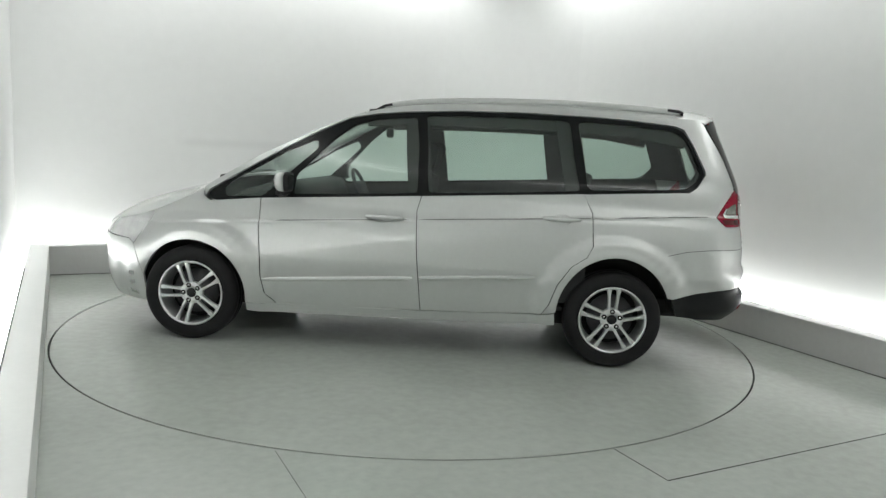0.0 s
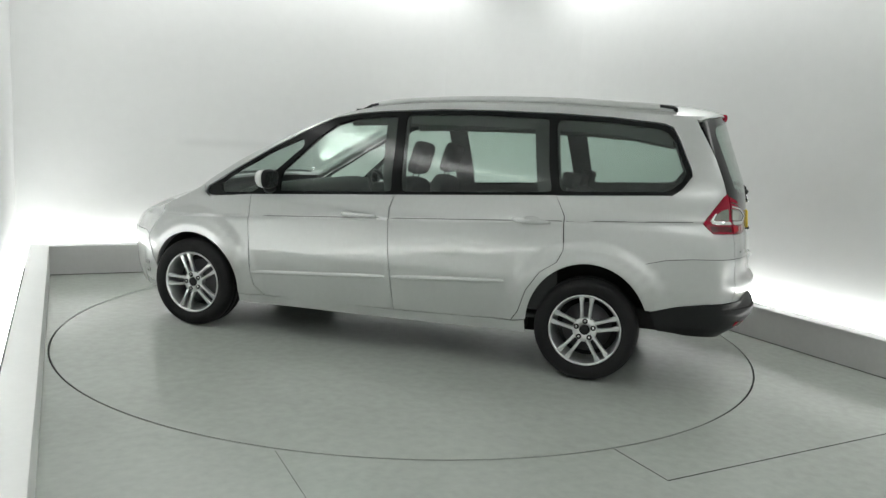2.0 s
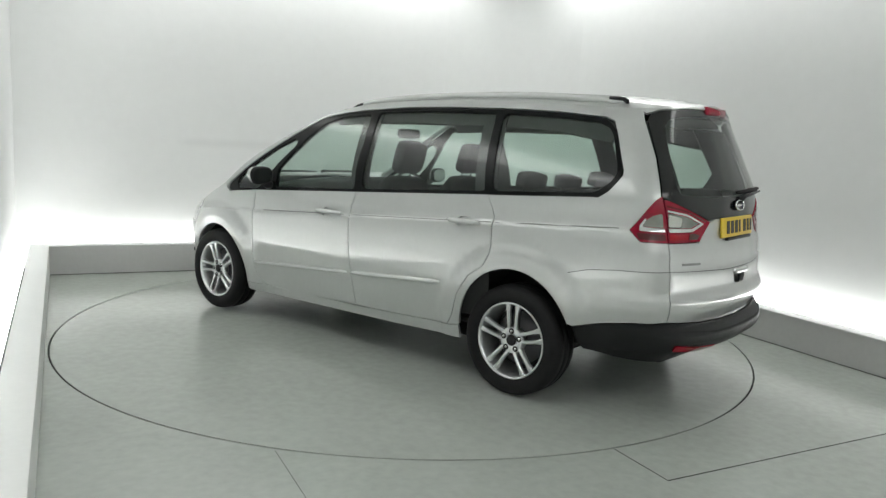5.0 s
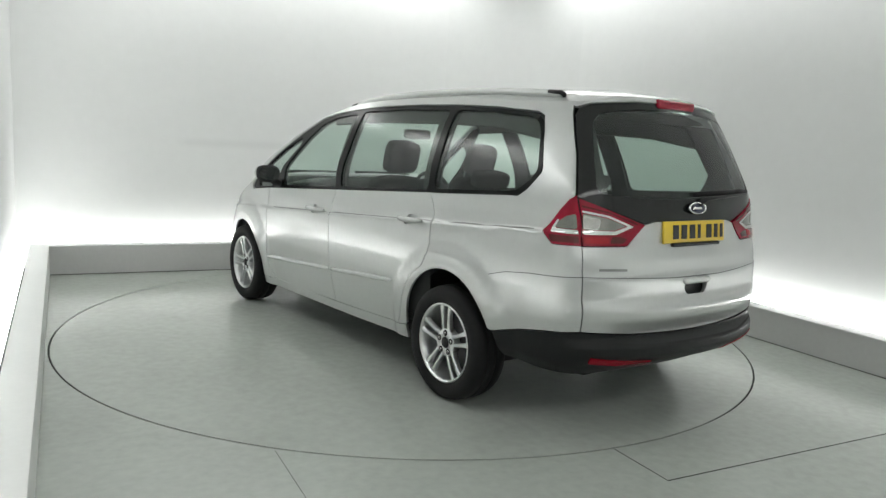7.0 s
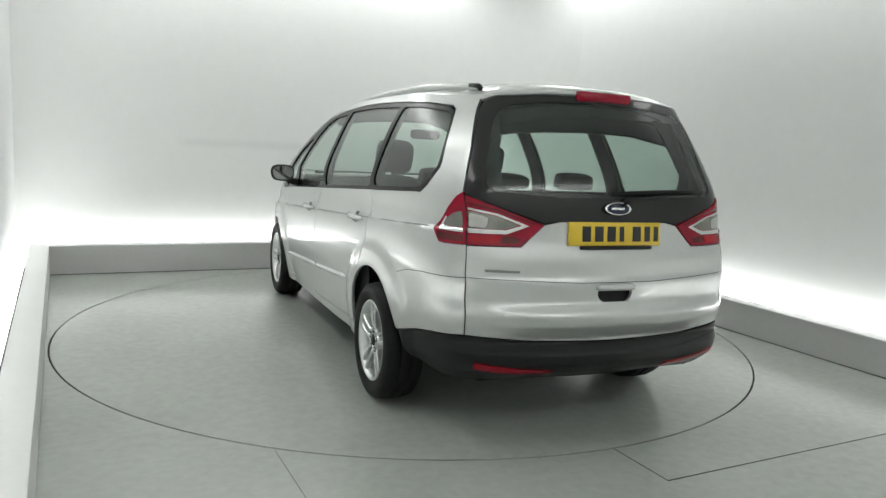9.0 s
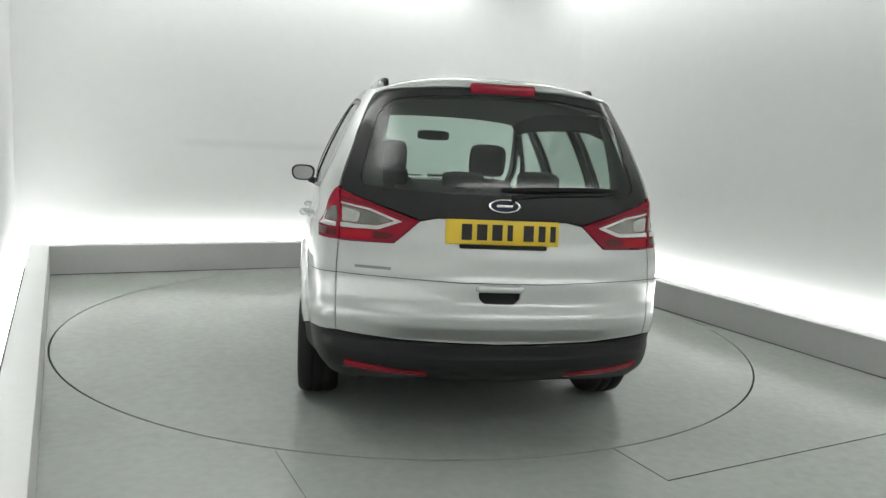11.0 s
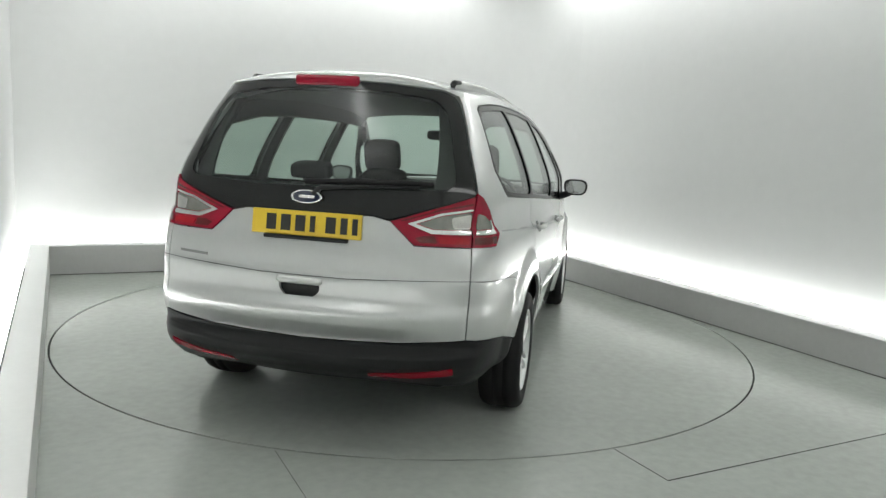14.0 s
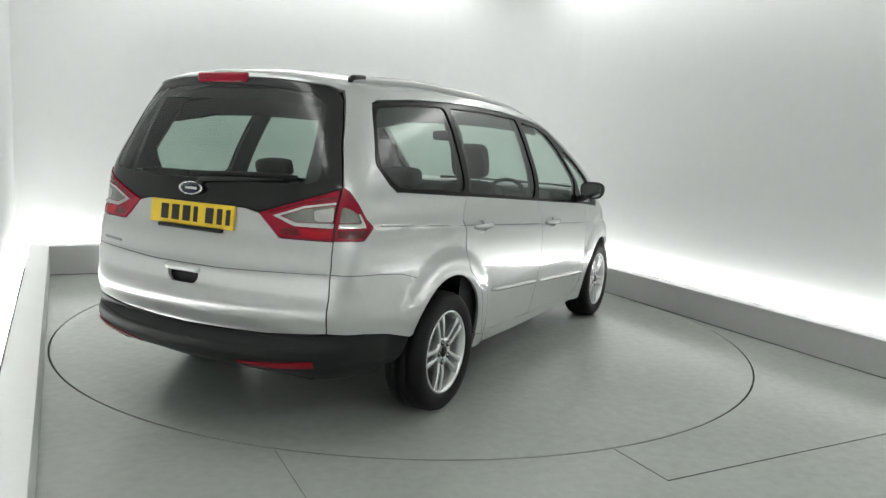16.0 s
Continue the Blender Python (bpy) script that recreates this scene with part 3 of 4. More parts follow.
    for sg in (-1, 1):
        panel("windscreen_pillar", [[(sx(1.46), 0.952 * sg), (sx(2.74), 0.952 * sg), (sx(2.74), 0.999 * sg), (sx(1.46), 0.999 * sg)]], top, M_PAINT, car, **flipv)
    panel("bonnet", [[(sx(2.75), -0.998), (sx(3.3), -0.998), (S_END - 0.42, -0.998), (S_END - 0.02, -0.9), (S_END - 0.02, 0.9), (S_END - 0.42, 0.998), (sx(3.3), 0.998), (sx(2.75), 0.998), (sx(2.80), 0.5), (sx(2.82), 0), (sx(2.80), -0.5)]], top, M_PAINT, car, "silver bonnet", **flipv)
    panel("headlining", [[(0.10, -0.93), (sx(1.5), -0.93), (sx(1.5), 0.93), (0.10, 0.93)]], top, M_LINING, car, "grey cloth headlining", off=-0.085, depth=0, **flipv)
    # tail: gate, glass, lamps
    gate = rear((0.7325, 0.556), (0.45, 0.532), (0.0, 0.522), (-0.45, 0.532), (-0.7325, 0.556), (-0.7325, 0.963), (-0.49, 0.963), (-0.378, 1.066), (-0.30, 1.083), (0.30, 1.083), (0.378, 1.066), (0.49, 0.963), (0.7325, 0.963))
    hole = rounded(rear((0.108, 0.765), (-0.088, 0.765), (-0.085, 0.735), (-0.06, 0.712), (0.08, 0.712), (0.105, 0.735)), 0.01)
    panel("tailgate", [gate, hole], both_skin, M_PAINT, car, "silver tailgate skin", flip=-1.0)
    panel("handle_recess", [rounded(rear((0.12, 0.805), (-0.10, 0.805), (-0.09, 0.705), (0.11, 0.705)), 0.01)], both_skin, M_PLASTIC, car, "dark recess of the tailgate handle", flip=-1.0, off=-0.03, depth=0)
    bm = bmesh.new()
    pts = []
    for k in range(13):
        y = 0.118 - 0.216 * k / 12
        p = both_skin(np.float64(rear((y, 0.782))[0][0]), 0.782)
        pts.append((p[0] - 0.004, p[1], p[2]))
    tube(bm, pts, [0.010] + [0.018] * 11 + [0.010], 12, 1.0)
    part("tailgate_handle", bm, M_PAINT, car, "silver tailgate grip")
    outer = rear((0.0, 1.680), (0.30, 1.674), (0.53, 1.653), (0.578, 1.630), (0.60, 1.60), (0.673, 1.40), (0.735, 1.20), (0.70, 1.182), (0.378, 1.076), (0.30, 1.088), (-0.30, 1.088), (-0.378, 1.076), (-0.70, 1.182), (-0.735, 1.20), (-0.673, 1.40), (-0.60, 1.60), (-0.578, 1.630), (-0.53, 1.653), (-0.30, 1.674))
    inner = rounded(rear((0.0, 1.648), (0.30, 1.640), (0.50, 1.615), (0.562, 1.565), (0.622, 1.36), (0.648, 1.245), (0.62, 1.215), (0.3, 1.198), (-0.3, 1.198), (-0.62, 1.215), (-0.648, 1.245), (-0.622, 1.36), (-0.562, 1.565), (-0.50, 1.615), (-0.30, 1.640)), 0.05)
    panel("rear_glass_border", [outer, inner], both_skin, M_REARBORDER, car, "gloss black border of the rear window", flip=-1.0, off=-0.002)
    panel("rear_glass", [inner], both_skin, M_GLASSREAR, car, "tinted rear window pane", flip=-1.0, off=-0.004, depth=0)
    lip = rear((0.0, 1.684), (0.30, 1.678), (0.53, 1.657), (0.582, 1.635), (0.585, 1.645)) + edge_line(-0.88, -0.955, 8) + [(-s, z) for s, z in edge_line(-0.955, -0.88, 8)] + rear((-0.585, 1.645), (-0.582, 1.635), (-0.53, 1.657), (-0.30, 1.678))
    panel("roof_spoiler", [lip], both_skin, M_PAINT, car, "silver lip over the rear window", flip=-1.0, off=0.003)
    lo = rear((0.736, 0.968), (0.736, 1.205)) + side((-0.735, 1.185), (-0.70, 1.13), (-0.637, 1.025), (-0.70, 0.969))
    li = rear((0.731, 0.968), (0.492, 0.968), (0.381, 1.068), (0.70, 1.178), (0.731, 1.19))
    pair("tail_lamp", [lo], M_RED, car, "red wraparound tail lamp", off=0.004)
    pair("tailgate_lamp", [li], M_RED, car, "red lamp on the tailgate", off=0.004)
    # the lamps' inserts: smoked clear lens with a bright reflector, a chrome rim below and round the tip, red bands above and below
    ci = rounded(rear((0.722, 1.042), (0.57, 1.042), (0.50, 1.064), (0.60, 1.100), (0.722, 1.122)), 0.012)
    pair("lamp_insert", [ci], M_LAMPGREY, car, "smoked clear lamp insert", off=0.007, depth=0.004)
    pair("lamp_bulb", [rounded(rear((0.720, 1.047), (0.652, 1.047), (0.640, 1.095), (0.720, 1.113)), 0.014)], M_LAMPCLEAR, car, "bright reversing lamp reflector", off=0.0095, depth=0.003)
    co = rear((0.744, 1.042), (0.744, 1.118)) + side((-0.735, 1.106), (-0.70, 1.078), (-0.69, 1.044))
    pair("lamp_insert", [rounded(co, 0.012)], M_LAMPGREY, car, "smoked lamp insert", off=0.007, depth=0.004)
    pair("lamp_chrome", [rounded(rear((0.724, 1.022), (0.56, 1.022), (0.455, 1.062), (0.60, 1.114), (0.724, 1.136), (0.724, 1.127), (0.605, 1.105), (0.490, 1.063), (0.566, 1.039), (0.724, 1.039)), 0.006)], M_CHROME, car, "chrome rim of the lamp insert", off=0.010, depth=0.005)
    pair("lamp_chrome", [rounded(rear((0.742, 1.022), (0.742, 1.037)) + side((-0.700, 1.037), (-0.690, 1.048), (-0.705, 1.085), (-0.697, 1.088), (-0.676, 1.046), (-0.684, 1.022)), 0.005)], M_CHROME, car, "chrome rim of the lamp insert", off=0.010, depth=0.005)
    pair("lamp_reflector", [rounded(rear((0.722, 0.980), (0.60, 0.980), (0.585, 1.012), (0.722, 1.012)), 0.005)], M_REDBRIGHT, car, "bright red reflector band", off=0.006, depth=0.003)
    pair("lamp_reflector", [rounded(rear((0.59, 0.980), (0.515, 0.980), (0.49, 1.000), (0.53, 1.012), (0.575, 1.012)), 0.005)], M_REDDARK, car, "dark red reflector band", off=0.006, depth=0.003)
    pair("lamp_reflector", [rear((0.744, 0.980), (0.744, 1.012)) + side((-0.675, 1.012), (-0.69, 0.980))], M_REDDARK, car, "dark red reflector band", off=0.006, depth=0.003)
    pair("lamp_groove", [rear((0.724, 1.160), (0.60, 1.132), (0.425, 1.074), (0.43, 1.069), (0.60, 1.125), (0.724, 1.152))], M_REDDARK, car, "dark red groove in the lamp lens", off=0.0055, depth=0.003)
    # rear bumper
    rb = side((-0.378, 0.468), (-0.55, 0.511), (-0.70, 0.536)) + rear((0.738, 0.549), (0.45, 0.525), (0.0, 0.515), (-0.45, 0.525), (-0.738, 0.549)) + [(-s, z) for s, z in side((-0.70, 0.536), (-0.55, 0.511), (-0.378, 0.468), (-0.43, 0.350), (-0.60, 0.328))] + rear((-0.70, 0.325), (0.0, 0.312), (0.70, 0.325)) + side((-0.60, 0.328), (-0.43, 0.350))
    bulge = lambda s, z: both_skin(s, z) * np.array([1 + 0 * z, 0.987 - 0.05 * (1 - step(0.30, 0.40, z)), 1 + 0 * z]) + np.array([-0.045 * step(0.36, 0.44, z) * (1 - 1.15 * step(0.468, 0.522, z)) + 0.10 * (1 - step(0.30, 0.39, z)) - 0.01, 0 * z, 0 * z]) * (1.25 - 1.25 * step(0.25, 1.15, np.abs(s)))
    panel("rear_bumper", [rb], bulge, M_PLASTIC, car, "black textured plastic rear bumper", flip=-1.0, off=0.004, depth=0.06)
    for sg in (1, -1):
        panel("bumper_reflector", [[(sg * s, z) for s, z in rounded(rear((0.70, 0.432), (0.50, 0.408), (0.33, 0.397), (0.33, 0.366), (0.50, 0.377), (0.70, 0.402)), 0.008)]], bulge, M_STRIP, car, "red strip reflector in the bumper", flip=-1.0, off=0.009, depth=0.006)
    panel("bumper_groove", [rear((0.735, 0.505), (0.4, 0.482), (-0.4, 0.482), (-0.735, 0.505), (-0.735, 0.499), (-0.4, 0.475), (0.4, 0.475), (0.735, 0.499))], bulge, M_DARK, car, "dark groove along the bumper", flip=-1.0, off=0.006, depth=0)
    swage = lambda x: 0.845 + (2.38 - x) * 0.062
    # the crease's shade, laid on as a thin grey strip
    for a, b in ((2.38, 1.345), (1.325, 0.19), (0.165, -0.58)):
        n = 24
        xs = [a + (b - a) * k / n for k in range(n + 1)]
        pair("swage_shade", [side(*[(x, swage(x) + 0.002) for x in xs], *[(x, swage(x) - 0.004) for x in xs[::-1]])], M_SHADELETTER, car, "thin grey line for the shade along the flank's crease", off=0.0008, depth=0.002)
    # side mouldings and handles
    for a, b in ((2.37, 1.345), (1.30, 0.53)):
        for sg in (1, -1):
            bm = bmesh.new()
            pts = []
            for k in range(15):
                x = a + (b - a) * k / 14
                z = 0.438 + (2.37 - x) * 0.074
                p = skin(s_at_x(x, z), z)
                pts.append((p[0], sg * (p[1] + 0.002), p[2]))
            tube(bm, pts, [0.008] + [0.015] * 13 + [0.008], 12, 1.0)
            part("door_moulding", bm, M_PAINT, car, "slim silver door moulding")
    for x0, x1, z in GRIPS:
        for sg in (1, -1):
            bm = bmesh.new()
            pts = [skin(s_at_x(x0 + (x1 - x0) * k / 8, z), z) for k in range(9)]
            tube(bm, [(p[0], sg * (p[1] + 0.010 + 0.030 * math.sin(math.pi * k / 8) ** 0.6), p[2]) for k, p in enumerate(pts)], [0.010, 0.015, 0.017, 0.017, 0.017, 0.017, 0.016, 0.014, 0.010], 12, 0.95)
            part("door_handle", bm, M_PAINT, car, "silver door handle")
    # crease along the tail and quarters, its shade laid on as dark lines
    panel("tailgate_crease_shade", [rear((0.733, 0.823), (0.2, 0.806), (-0.2, 0.806), (-0.733, 0.823), (-0.733, 0.820), (-0.2, 0.802), (0.2, 0.802), (0.733, 0.820))], both_skin, M_ALLOYDARK, car, "thin dark line for the shade of the tailgate's crease", flip=-1.0, off=0.001, depth=0)
    pair("quarter_crease_shade", [side((-0.33, 0.762), (-0.45, 0.795), (-0.60, 0.812)) + rear((0.738, 0.823), (0.738, 0.819)) + side((-0.60, 0.808), (-0.45, 0.791), (-0.33, 0.758))], M_ALLOYDARK, car, "thin dark line for the shade of the quarter's crease", off=0.001, depth=0)


def build_details(car):
    # number plate with bars in place of its characters
    tilt = pose(-0.917, 0.003, 1.031, 0, 6, 0)
    bm = bmesh.new()
    box(bm, (-0.008, -0.262, -0.056), (0.006, 0.262, 0.056), 0.004, tilt)
    plate = part("number_plate", bm, M_YELLOW, car, "yellow rear number plate")
    for y0, y1 in ((0.19, 0.135), (0.12, 0.065), (0.05, -0.005), (-0.02, -0.045), (-0.095, -0.15), (-0.165, -0.205), (-0.22, -0.245)):
        bm = bmesh.new()
        box(bm, (-0.0105, y1 + 0.008 if y0 - y1 > 0.03 else y1, -0.036), (-0.0085, y0, 0.036), 0, tilt)
        part("plate_bar", bm, M_BAR, plate, smooth=False)
    bm = bmesh.new()
    box(bm, (-0.944, -0.20, 0.959), (-0.905, 0.20, 0.976), 0.004)
    part("plate_lamp_housing", bm, M_PLASTIC, car, "dark strip under the plate")
    # oval badge
    bm = bmesh.new()
    lathe(bm, [(0.0, -0.002), (0.8, -0.002), (0.86, 0.002)], seg=40)
    bmesh.ops.transform(bm, matrix=pose(-0.919, 0.003, 1.152, 0, 12, 0) @ pose(0, 0, 0, 0, 0, 90) @ Matrix.Diagonal((0.075, 1, 0.031, 1)), verts=bm.verts)
    badge = part("badge", bm, M_BADGE, car, "oval badge on the tailgate")
    bm = bmesh.new()
    lathe(bm, [(0.84, 0.004), (0.86, 0.008), (0.97, 0.008), (1.0, 0.002), (0.97, -0.004), (0.84, -0.004)], seg=40)
    bmesh.ops.transform(bm, matrix=pose(-0.922, 0.003, 1.152, 0, 12, 0) @ pose(0, 0, 0, 0, 0, 90) @ Matrix.Diagonal((0.075, 1, 0.031, 1)), verts=bm.verts)
    part("badge_ring", bm, M_CHROME, badge, "chrome oval rim")
    bm = bmesh.new()
    box(bm, (-0.927, -0.035, 1.146), (-0.922, 0.04, 1.159), 0.002)
    part("badge_bar", bm, M_CHROME, badge)
    # model name as a plain bar
    panel("name_bar", [rear((0.66, 0.862), (0.50, 0.858), (0.50, 0.846), (0.66, 0.850))], both_skin, M_SHADELETTER, car, "unreadable model lettering as a bar", flip=-1.0, off=0.004, depth=0.003)
    # high brake lamp
    bm = bmesh.new()
    box(bm, (-0.742, -0.155, 1.652), (-0.66, 0.155, 1.702), 0.014)
    part("brake_lamp", bm, M_RED, car, "red high-level brake lamp")
    # rear wiper
    bm = bmesh.new()
    tube(bm, [(-0.905, -0.03, 1.17), (-0.922, -0.06, 1.198), (-0.912, -0.25, 1.212), (-0.880, -0.50, 1.222)], [0.022, 0.016, 0.012, 0.008], 10, 0.7)
    wiper = part("rear_wiper", bm, M_PLASTIC, car, "black rear wiper arm and blade")
    bm = bmesh.new()
    tube(bm, [(-0.907, 0.02, 1.222), (-0.899, -0.25, 1.232), (-0.876, -0.44, 1.236), (-0.850, -0.56, 1.236)], [0.008, 0.011, 0.011, 0.007], 8, 1.3)
    part("wiper_blade", bm, M_RUBBER, wiper, "black rubber wiper blade")
    # front wipers parked at the windscreen's foot
    for y0, y1 in ((0.55, -0.05), (-0.10, -0.62)):
        bm = bmesh.new()
        pts = []
        for k in range(9):
            v = (y0 + (y1 - y0) * k / 8) / 0.78
            q = top(float(np.interp(2.80 - 0.05 * abs(v), _e[:, 0], SS)), v)
            pts.append((q[0], q[1], q[2] + 0.012))
        tube(bm, pts, [0.014, 0.012, 0.010, 0.009, 0.009, 0.009, 0.009, 0.008, 0.006], 8)
        part("front_wiper", bm, M_PLASTIC, car, "black front wiper")
    # roof rails
    for sg in (1, -1):
        bm = bmesh.new()
        pts = []
        for k in range(25):
            x = -0.40 + 2.02 * k / 24
            e = np.array([np.interp(x, _e[:, 0], _e[:, i]) for i in range(3)])
            lift = 0.024 - 0.010 * k / 24 + 0.010 * min(1, math.sin(math.pi * (0.02 + 0.96 * k / 24)) * 4)
            pts.append((x, sg * (e[1] - 0.075), float(top(float(np.interp(x, _e[:, 0], SS)), 1 - 0.075 / e[1])[2]) + lift - 0.006))
        tube(bm, [(x, y, z - 0.010) for x, y, z in pts], 0.0115, 12, 1.9)
        rail = part("roof_rail", bm, M_PAINT, car, "silver roof rail")
        for i, j in ((0, 1), (24, 22)):
            p, q = Vector(pts[i]), Vector(pts[j])
            bm = bmesh.new()
            d = (p - q).normalized()
            down = Vector((0, 0, -1))
            if i == 0:
                tube(bm, [q, p, p + d * 0.018 + down * 0.008, p + d * 0.026 + down * 0.034], [0.0135, 0.0155, 0.015, 0.013], 12, 0.95)
            else:
                tube(bm, [p + (q - p) * 0.3, p, p + d * 0.05 + down * 0.012, p + d * 0.10 + down * 0.032], [0.0145, 0.0145, 0.010, 0.004], 12, 0.8)
            part("rail_end", bm, M_PLASTIC, rail, "black rail end cap")
    # door mirrors
    for sg in (1, -1):
        bm = bmesh.new()
        bmesh.ops.create_uvsphere(bm, u_segments=20, v_segments=14, radius=1.0)
        for v in bm.verts:
            x, y, z = v.co
            k = 1 - 0.25 * max(0, -z)
            v.co = (2.205 + 0.055 * math.copysign(abs(x) ** 0.7, x) if x > 0 else 2.205 + 0.03 * x, sg * (1.015 + 0.092 * math.copysign(abs(y) ** 0.7, y) * k), 1.115 + 0.064 * math.copysign(abs(z) ** 0.75, z))
        mirror = part("door_mirror", bm, M_PAINT, car, "silver door mirror housing")
        def oval(x0, x1, w, h, r):
            bm = bmesh.new()
            lathe(bm, [(0.0, x1), (r, x1), (1.0, x0)] if r < 1 else [(0.0, x0), (1.0, x0)], seg=32)
            for v in bm.verts:
                y, x, z = v.co
                n = max(1e-6, math.hypot(y, z))
                k = n / max(1e-6, (abs(y / n) ** 3.2 + abs(z / n) ** 3.2) ** (1 / 3.2)) if n > 1e-5 else 0
                c, d = (y / n * k, z / n * k) if n > 1e-5 else (0, 0)
                v.co = (x, sg * 1.015 + c * w * (1 - 0.12 * max(0, -d)), 1.115 + d * h)
            return bm
        part("mirror_bezel", oval(2.185, 2.160, 0.096, 0.066, 0.9), M_PLASTIC, mirror, "black mirror bezel")
        bm = oval(2.158, 2.158, 0.080, 0.053, 1)
        part("mirror_glass", bm, M_MIRROR, mirror, "mirror glass", smooth=False)
        bm = bmesh.new()
        tube(bm, [(2.26, sg * 0.86, 1.03), (2.23, sg * 0.92, 1.045), (2.20, sg * 0.96, 1.06)], [0.05, 0.04, 0.035], 12, 0.7)
        part("mirror_arm", bm, M_PLASTIC, mirror, "black mirror foot")
    # underbody and exhaust
    bm = bmesh.new()
    box(bm, (-0.12, -0.56, 0.18), (3.30, 0.56, 0.36), 0.02)
    part("underbody", bm, M_DARK, car, "dark underbody")
    # box added under the tail to keep light off the floor below
    bm = bmesh.new()
    box(bm, (-0.80, -0.64, 0.30), (-0.12, 0.64, 0.44), 0.03)
    part("underside_light_block", bm, M_DARK, car, "dark underside behind the rear axle, added to shade the floor")
    bm = bmesh.new()
    box(bm, (0.42, -0.70, 0.205), (2.42, 0.70, 0.30), 0.02)
    part("floor_pan", bm, M_DARK, car, "dark floor pan")
    bm = bmesh.new()
    tube(bm, [(-0.2, 0.42, 0.31), (-0.60, 0.42, 0.32), (-0.80, 0.42, 0.33)], [0.07, 0.07, 0.025], 14, 0.7)
    part("exhaust", bm, M_DARK, car, "dark exhaust silencer")
    for hx, hz in HUBS:
        for sg in (1, -1):
            bm = bmesh.new()
            r = 0.418 if hx < 1 else 0.388
            rows = [[bm.verts.new((hx + r * math.cos(math.pi * (k / 20 * (0.985 if hx < 1 else 1.06) - 0.03)), sg * y, hz + r * math.sin(math.pi * (k / 20 * (0.985 if hx < 1 else 1.06) - 0.03)))) for k in range(21)] for y in (0.835 if hx < 1 else 0.80, 0.56)]
            for k in range(20):
                bm.faces.new((rows[0][k], rows[0][k + 1], rows[1][k + 1], rows[1][k]))
            bm.faces.new(rows[1])
            part("arch_liner", bm, M_DARK, car, "black wheel arch liner", smooth=False)


def build_wheel(car):
    """One wheel, outer face towards +y, about its own hub."""
    w = new("wheel")
    w.parent = car
    tagged(w, label="black tyre on a silver alloy rim with five double spokes")
    R, T = 0.312, 0.108
    bm = bmesh.new()
    prof = [(0.212, -T * 0.9), (0.24, -T), (0.285, -T), (0.302, -T * 0.86), (0.310, -T * 0.6), (R, -T * 0.3), (0.305, -T * 0.27), (0.305, -T * 0.23), (R, -T * 0.2), (R, T * 0.2), (0.305, T * 0.23), (0.305, T * 0.27), (R, T * 0.3), (0.310, T * 0.6), (0.302, T * 0.86), (0.285, T), (0.262, T * 1.03), (0.24, T), (0.222, T * 0.94), (0.212, T * 0.85)]
    lathe(bm, prof, seg=64)
    part("tyre", bm, M_RUBBER, w, "black road tyre")
    bm = bmesh.new()
    lathe(bm, [(0.205, -0.09), (0.214, 0.086), (0.217, 0.096), (0.213, 0.102), (0.206, 0.098), (0.200, 0.085), (0.190, 0.05), (0.186, -0.09)], seg=64)
    rim = part("rim", bm, M_ALLOY, w, "silver alloy rim")
    bm = bmesh.new()
    lathe(bm, [(0.0, -0.03), (0.15, -0.03), (0.15, -0.015), (0.0, -0.015)][::-1], seg=40)
    part("brake_disc", bm, M_ALLOYDARK, w, "dark brake disc")
    bm = bmesh.new()
    lathe(bm, [(0.187, -0.06), (0.0, -0.06)], seg=40)
    part("wheel_back", bm, M_DARK, w)
    # five pairs of spokes, and the hub
    for k in range(5):
        bm = bmesh.new()
        for off in (-1, 1):
            a = radians(90 + 72 * k)
            rot = Matrix.Rotation(-a, 4, "Y")
            vs = []
            for r, hw, y, th in ((0.045, 0.0115, 0.078, 0.035), (0.10, 0.0092, 0.088, 0.03), (0.16, 0.0105, 0.092, 0.026), (0.200, 0.0165, 0.092, 0.03)):
                c = off * (0.020 + 0.011 * (r - 0.045) / 0.155)
                vs.append([bm.verts.new(rot @ Vector((r, yy, c + zz))) for yy, zz in ((y - th, -hw), (y - 0.006, -hw), (y, -hw * 0.6), (y, hw * 0.6), (y - 0.006, hw), (y - th, hw))])
            for p, q in zip(vs, vs[1:]):
                for i in range(6):
                    bm.faces.new((p[i], p[(i + 1) % 6], q[(i + 1) % 6], q[i]))
            bm.faces.new(vs[0]), bm.faces.new(vs[-1][::-1])
        bmesh.ops.recalc_face_normals(bm, faces=bm.faces)
        part("spoke", bm, M_ALLOY, w, smooth=False)
    bm = bmesh.new()
    lathe(bm, [(0.070, 0.03), (0.075, 0.074), (0.069, 0.082), (0.033, 0.083), (0.031, 0.078)], seg=40)
    part("hub", bm, M_ALLOY, w)
    bm = bmesh.new()
    lathe(bm, [(0.031, 0.07), (0.030, 0.084), (0.024, 0.088), (0.0, 0.089)], seg=24)
    part("centre_cap", bm, M_PLASTIC, w, "dark oval-badged centre cap")
    for k in range(5):
        a = radians(90 + 72 * k)
        bm = bmesh.new()
        lathe(bm, [(0.0165, 0.07), (0.0165, 0.0842), (0.0, 0.0842)], seg=14, center=(0.053 * math.cos(a), 0, 0.053 * math.sin(a)))
        part("nut_well", bm, M_DARK, w)
        bm = bmesh.new()
        lathe(bm, [(0.0085, 0.075), (0.008, 0.0865), (0.0, 0.088)], seg=6, center=(0.053 * math.cos(a), 0, 0.053 * math.sin(a)))
        part("wheel_nut", bm, M_CHROME, w)
    return w


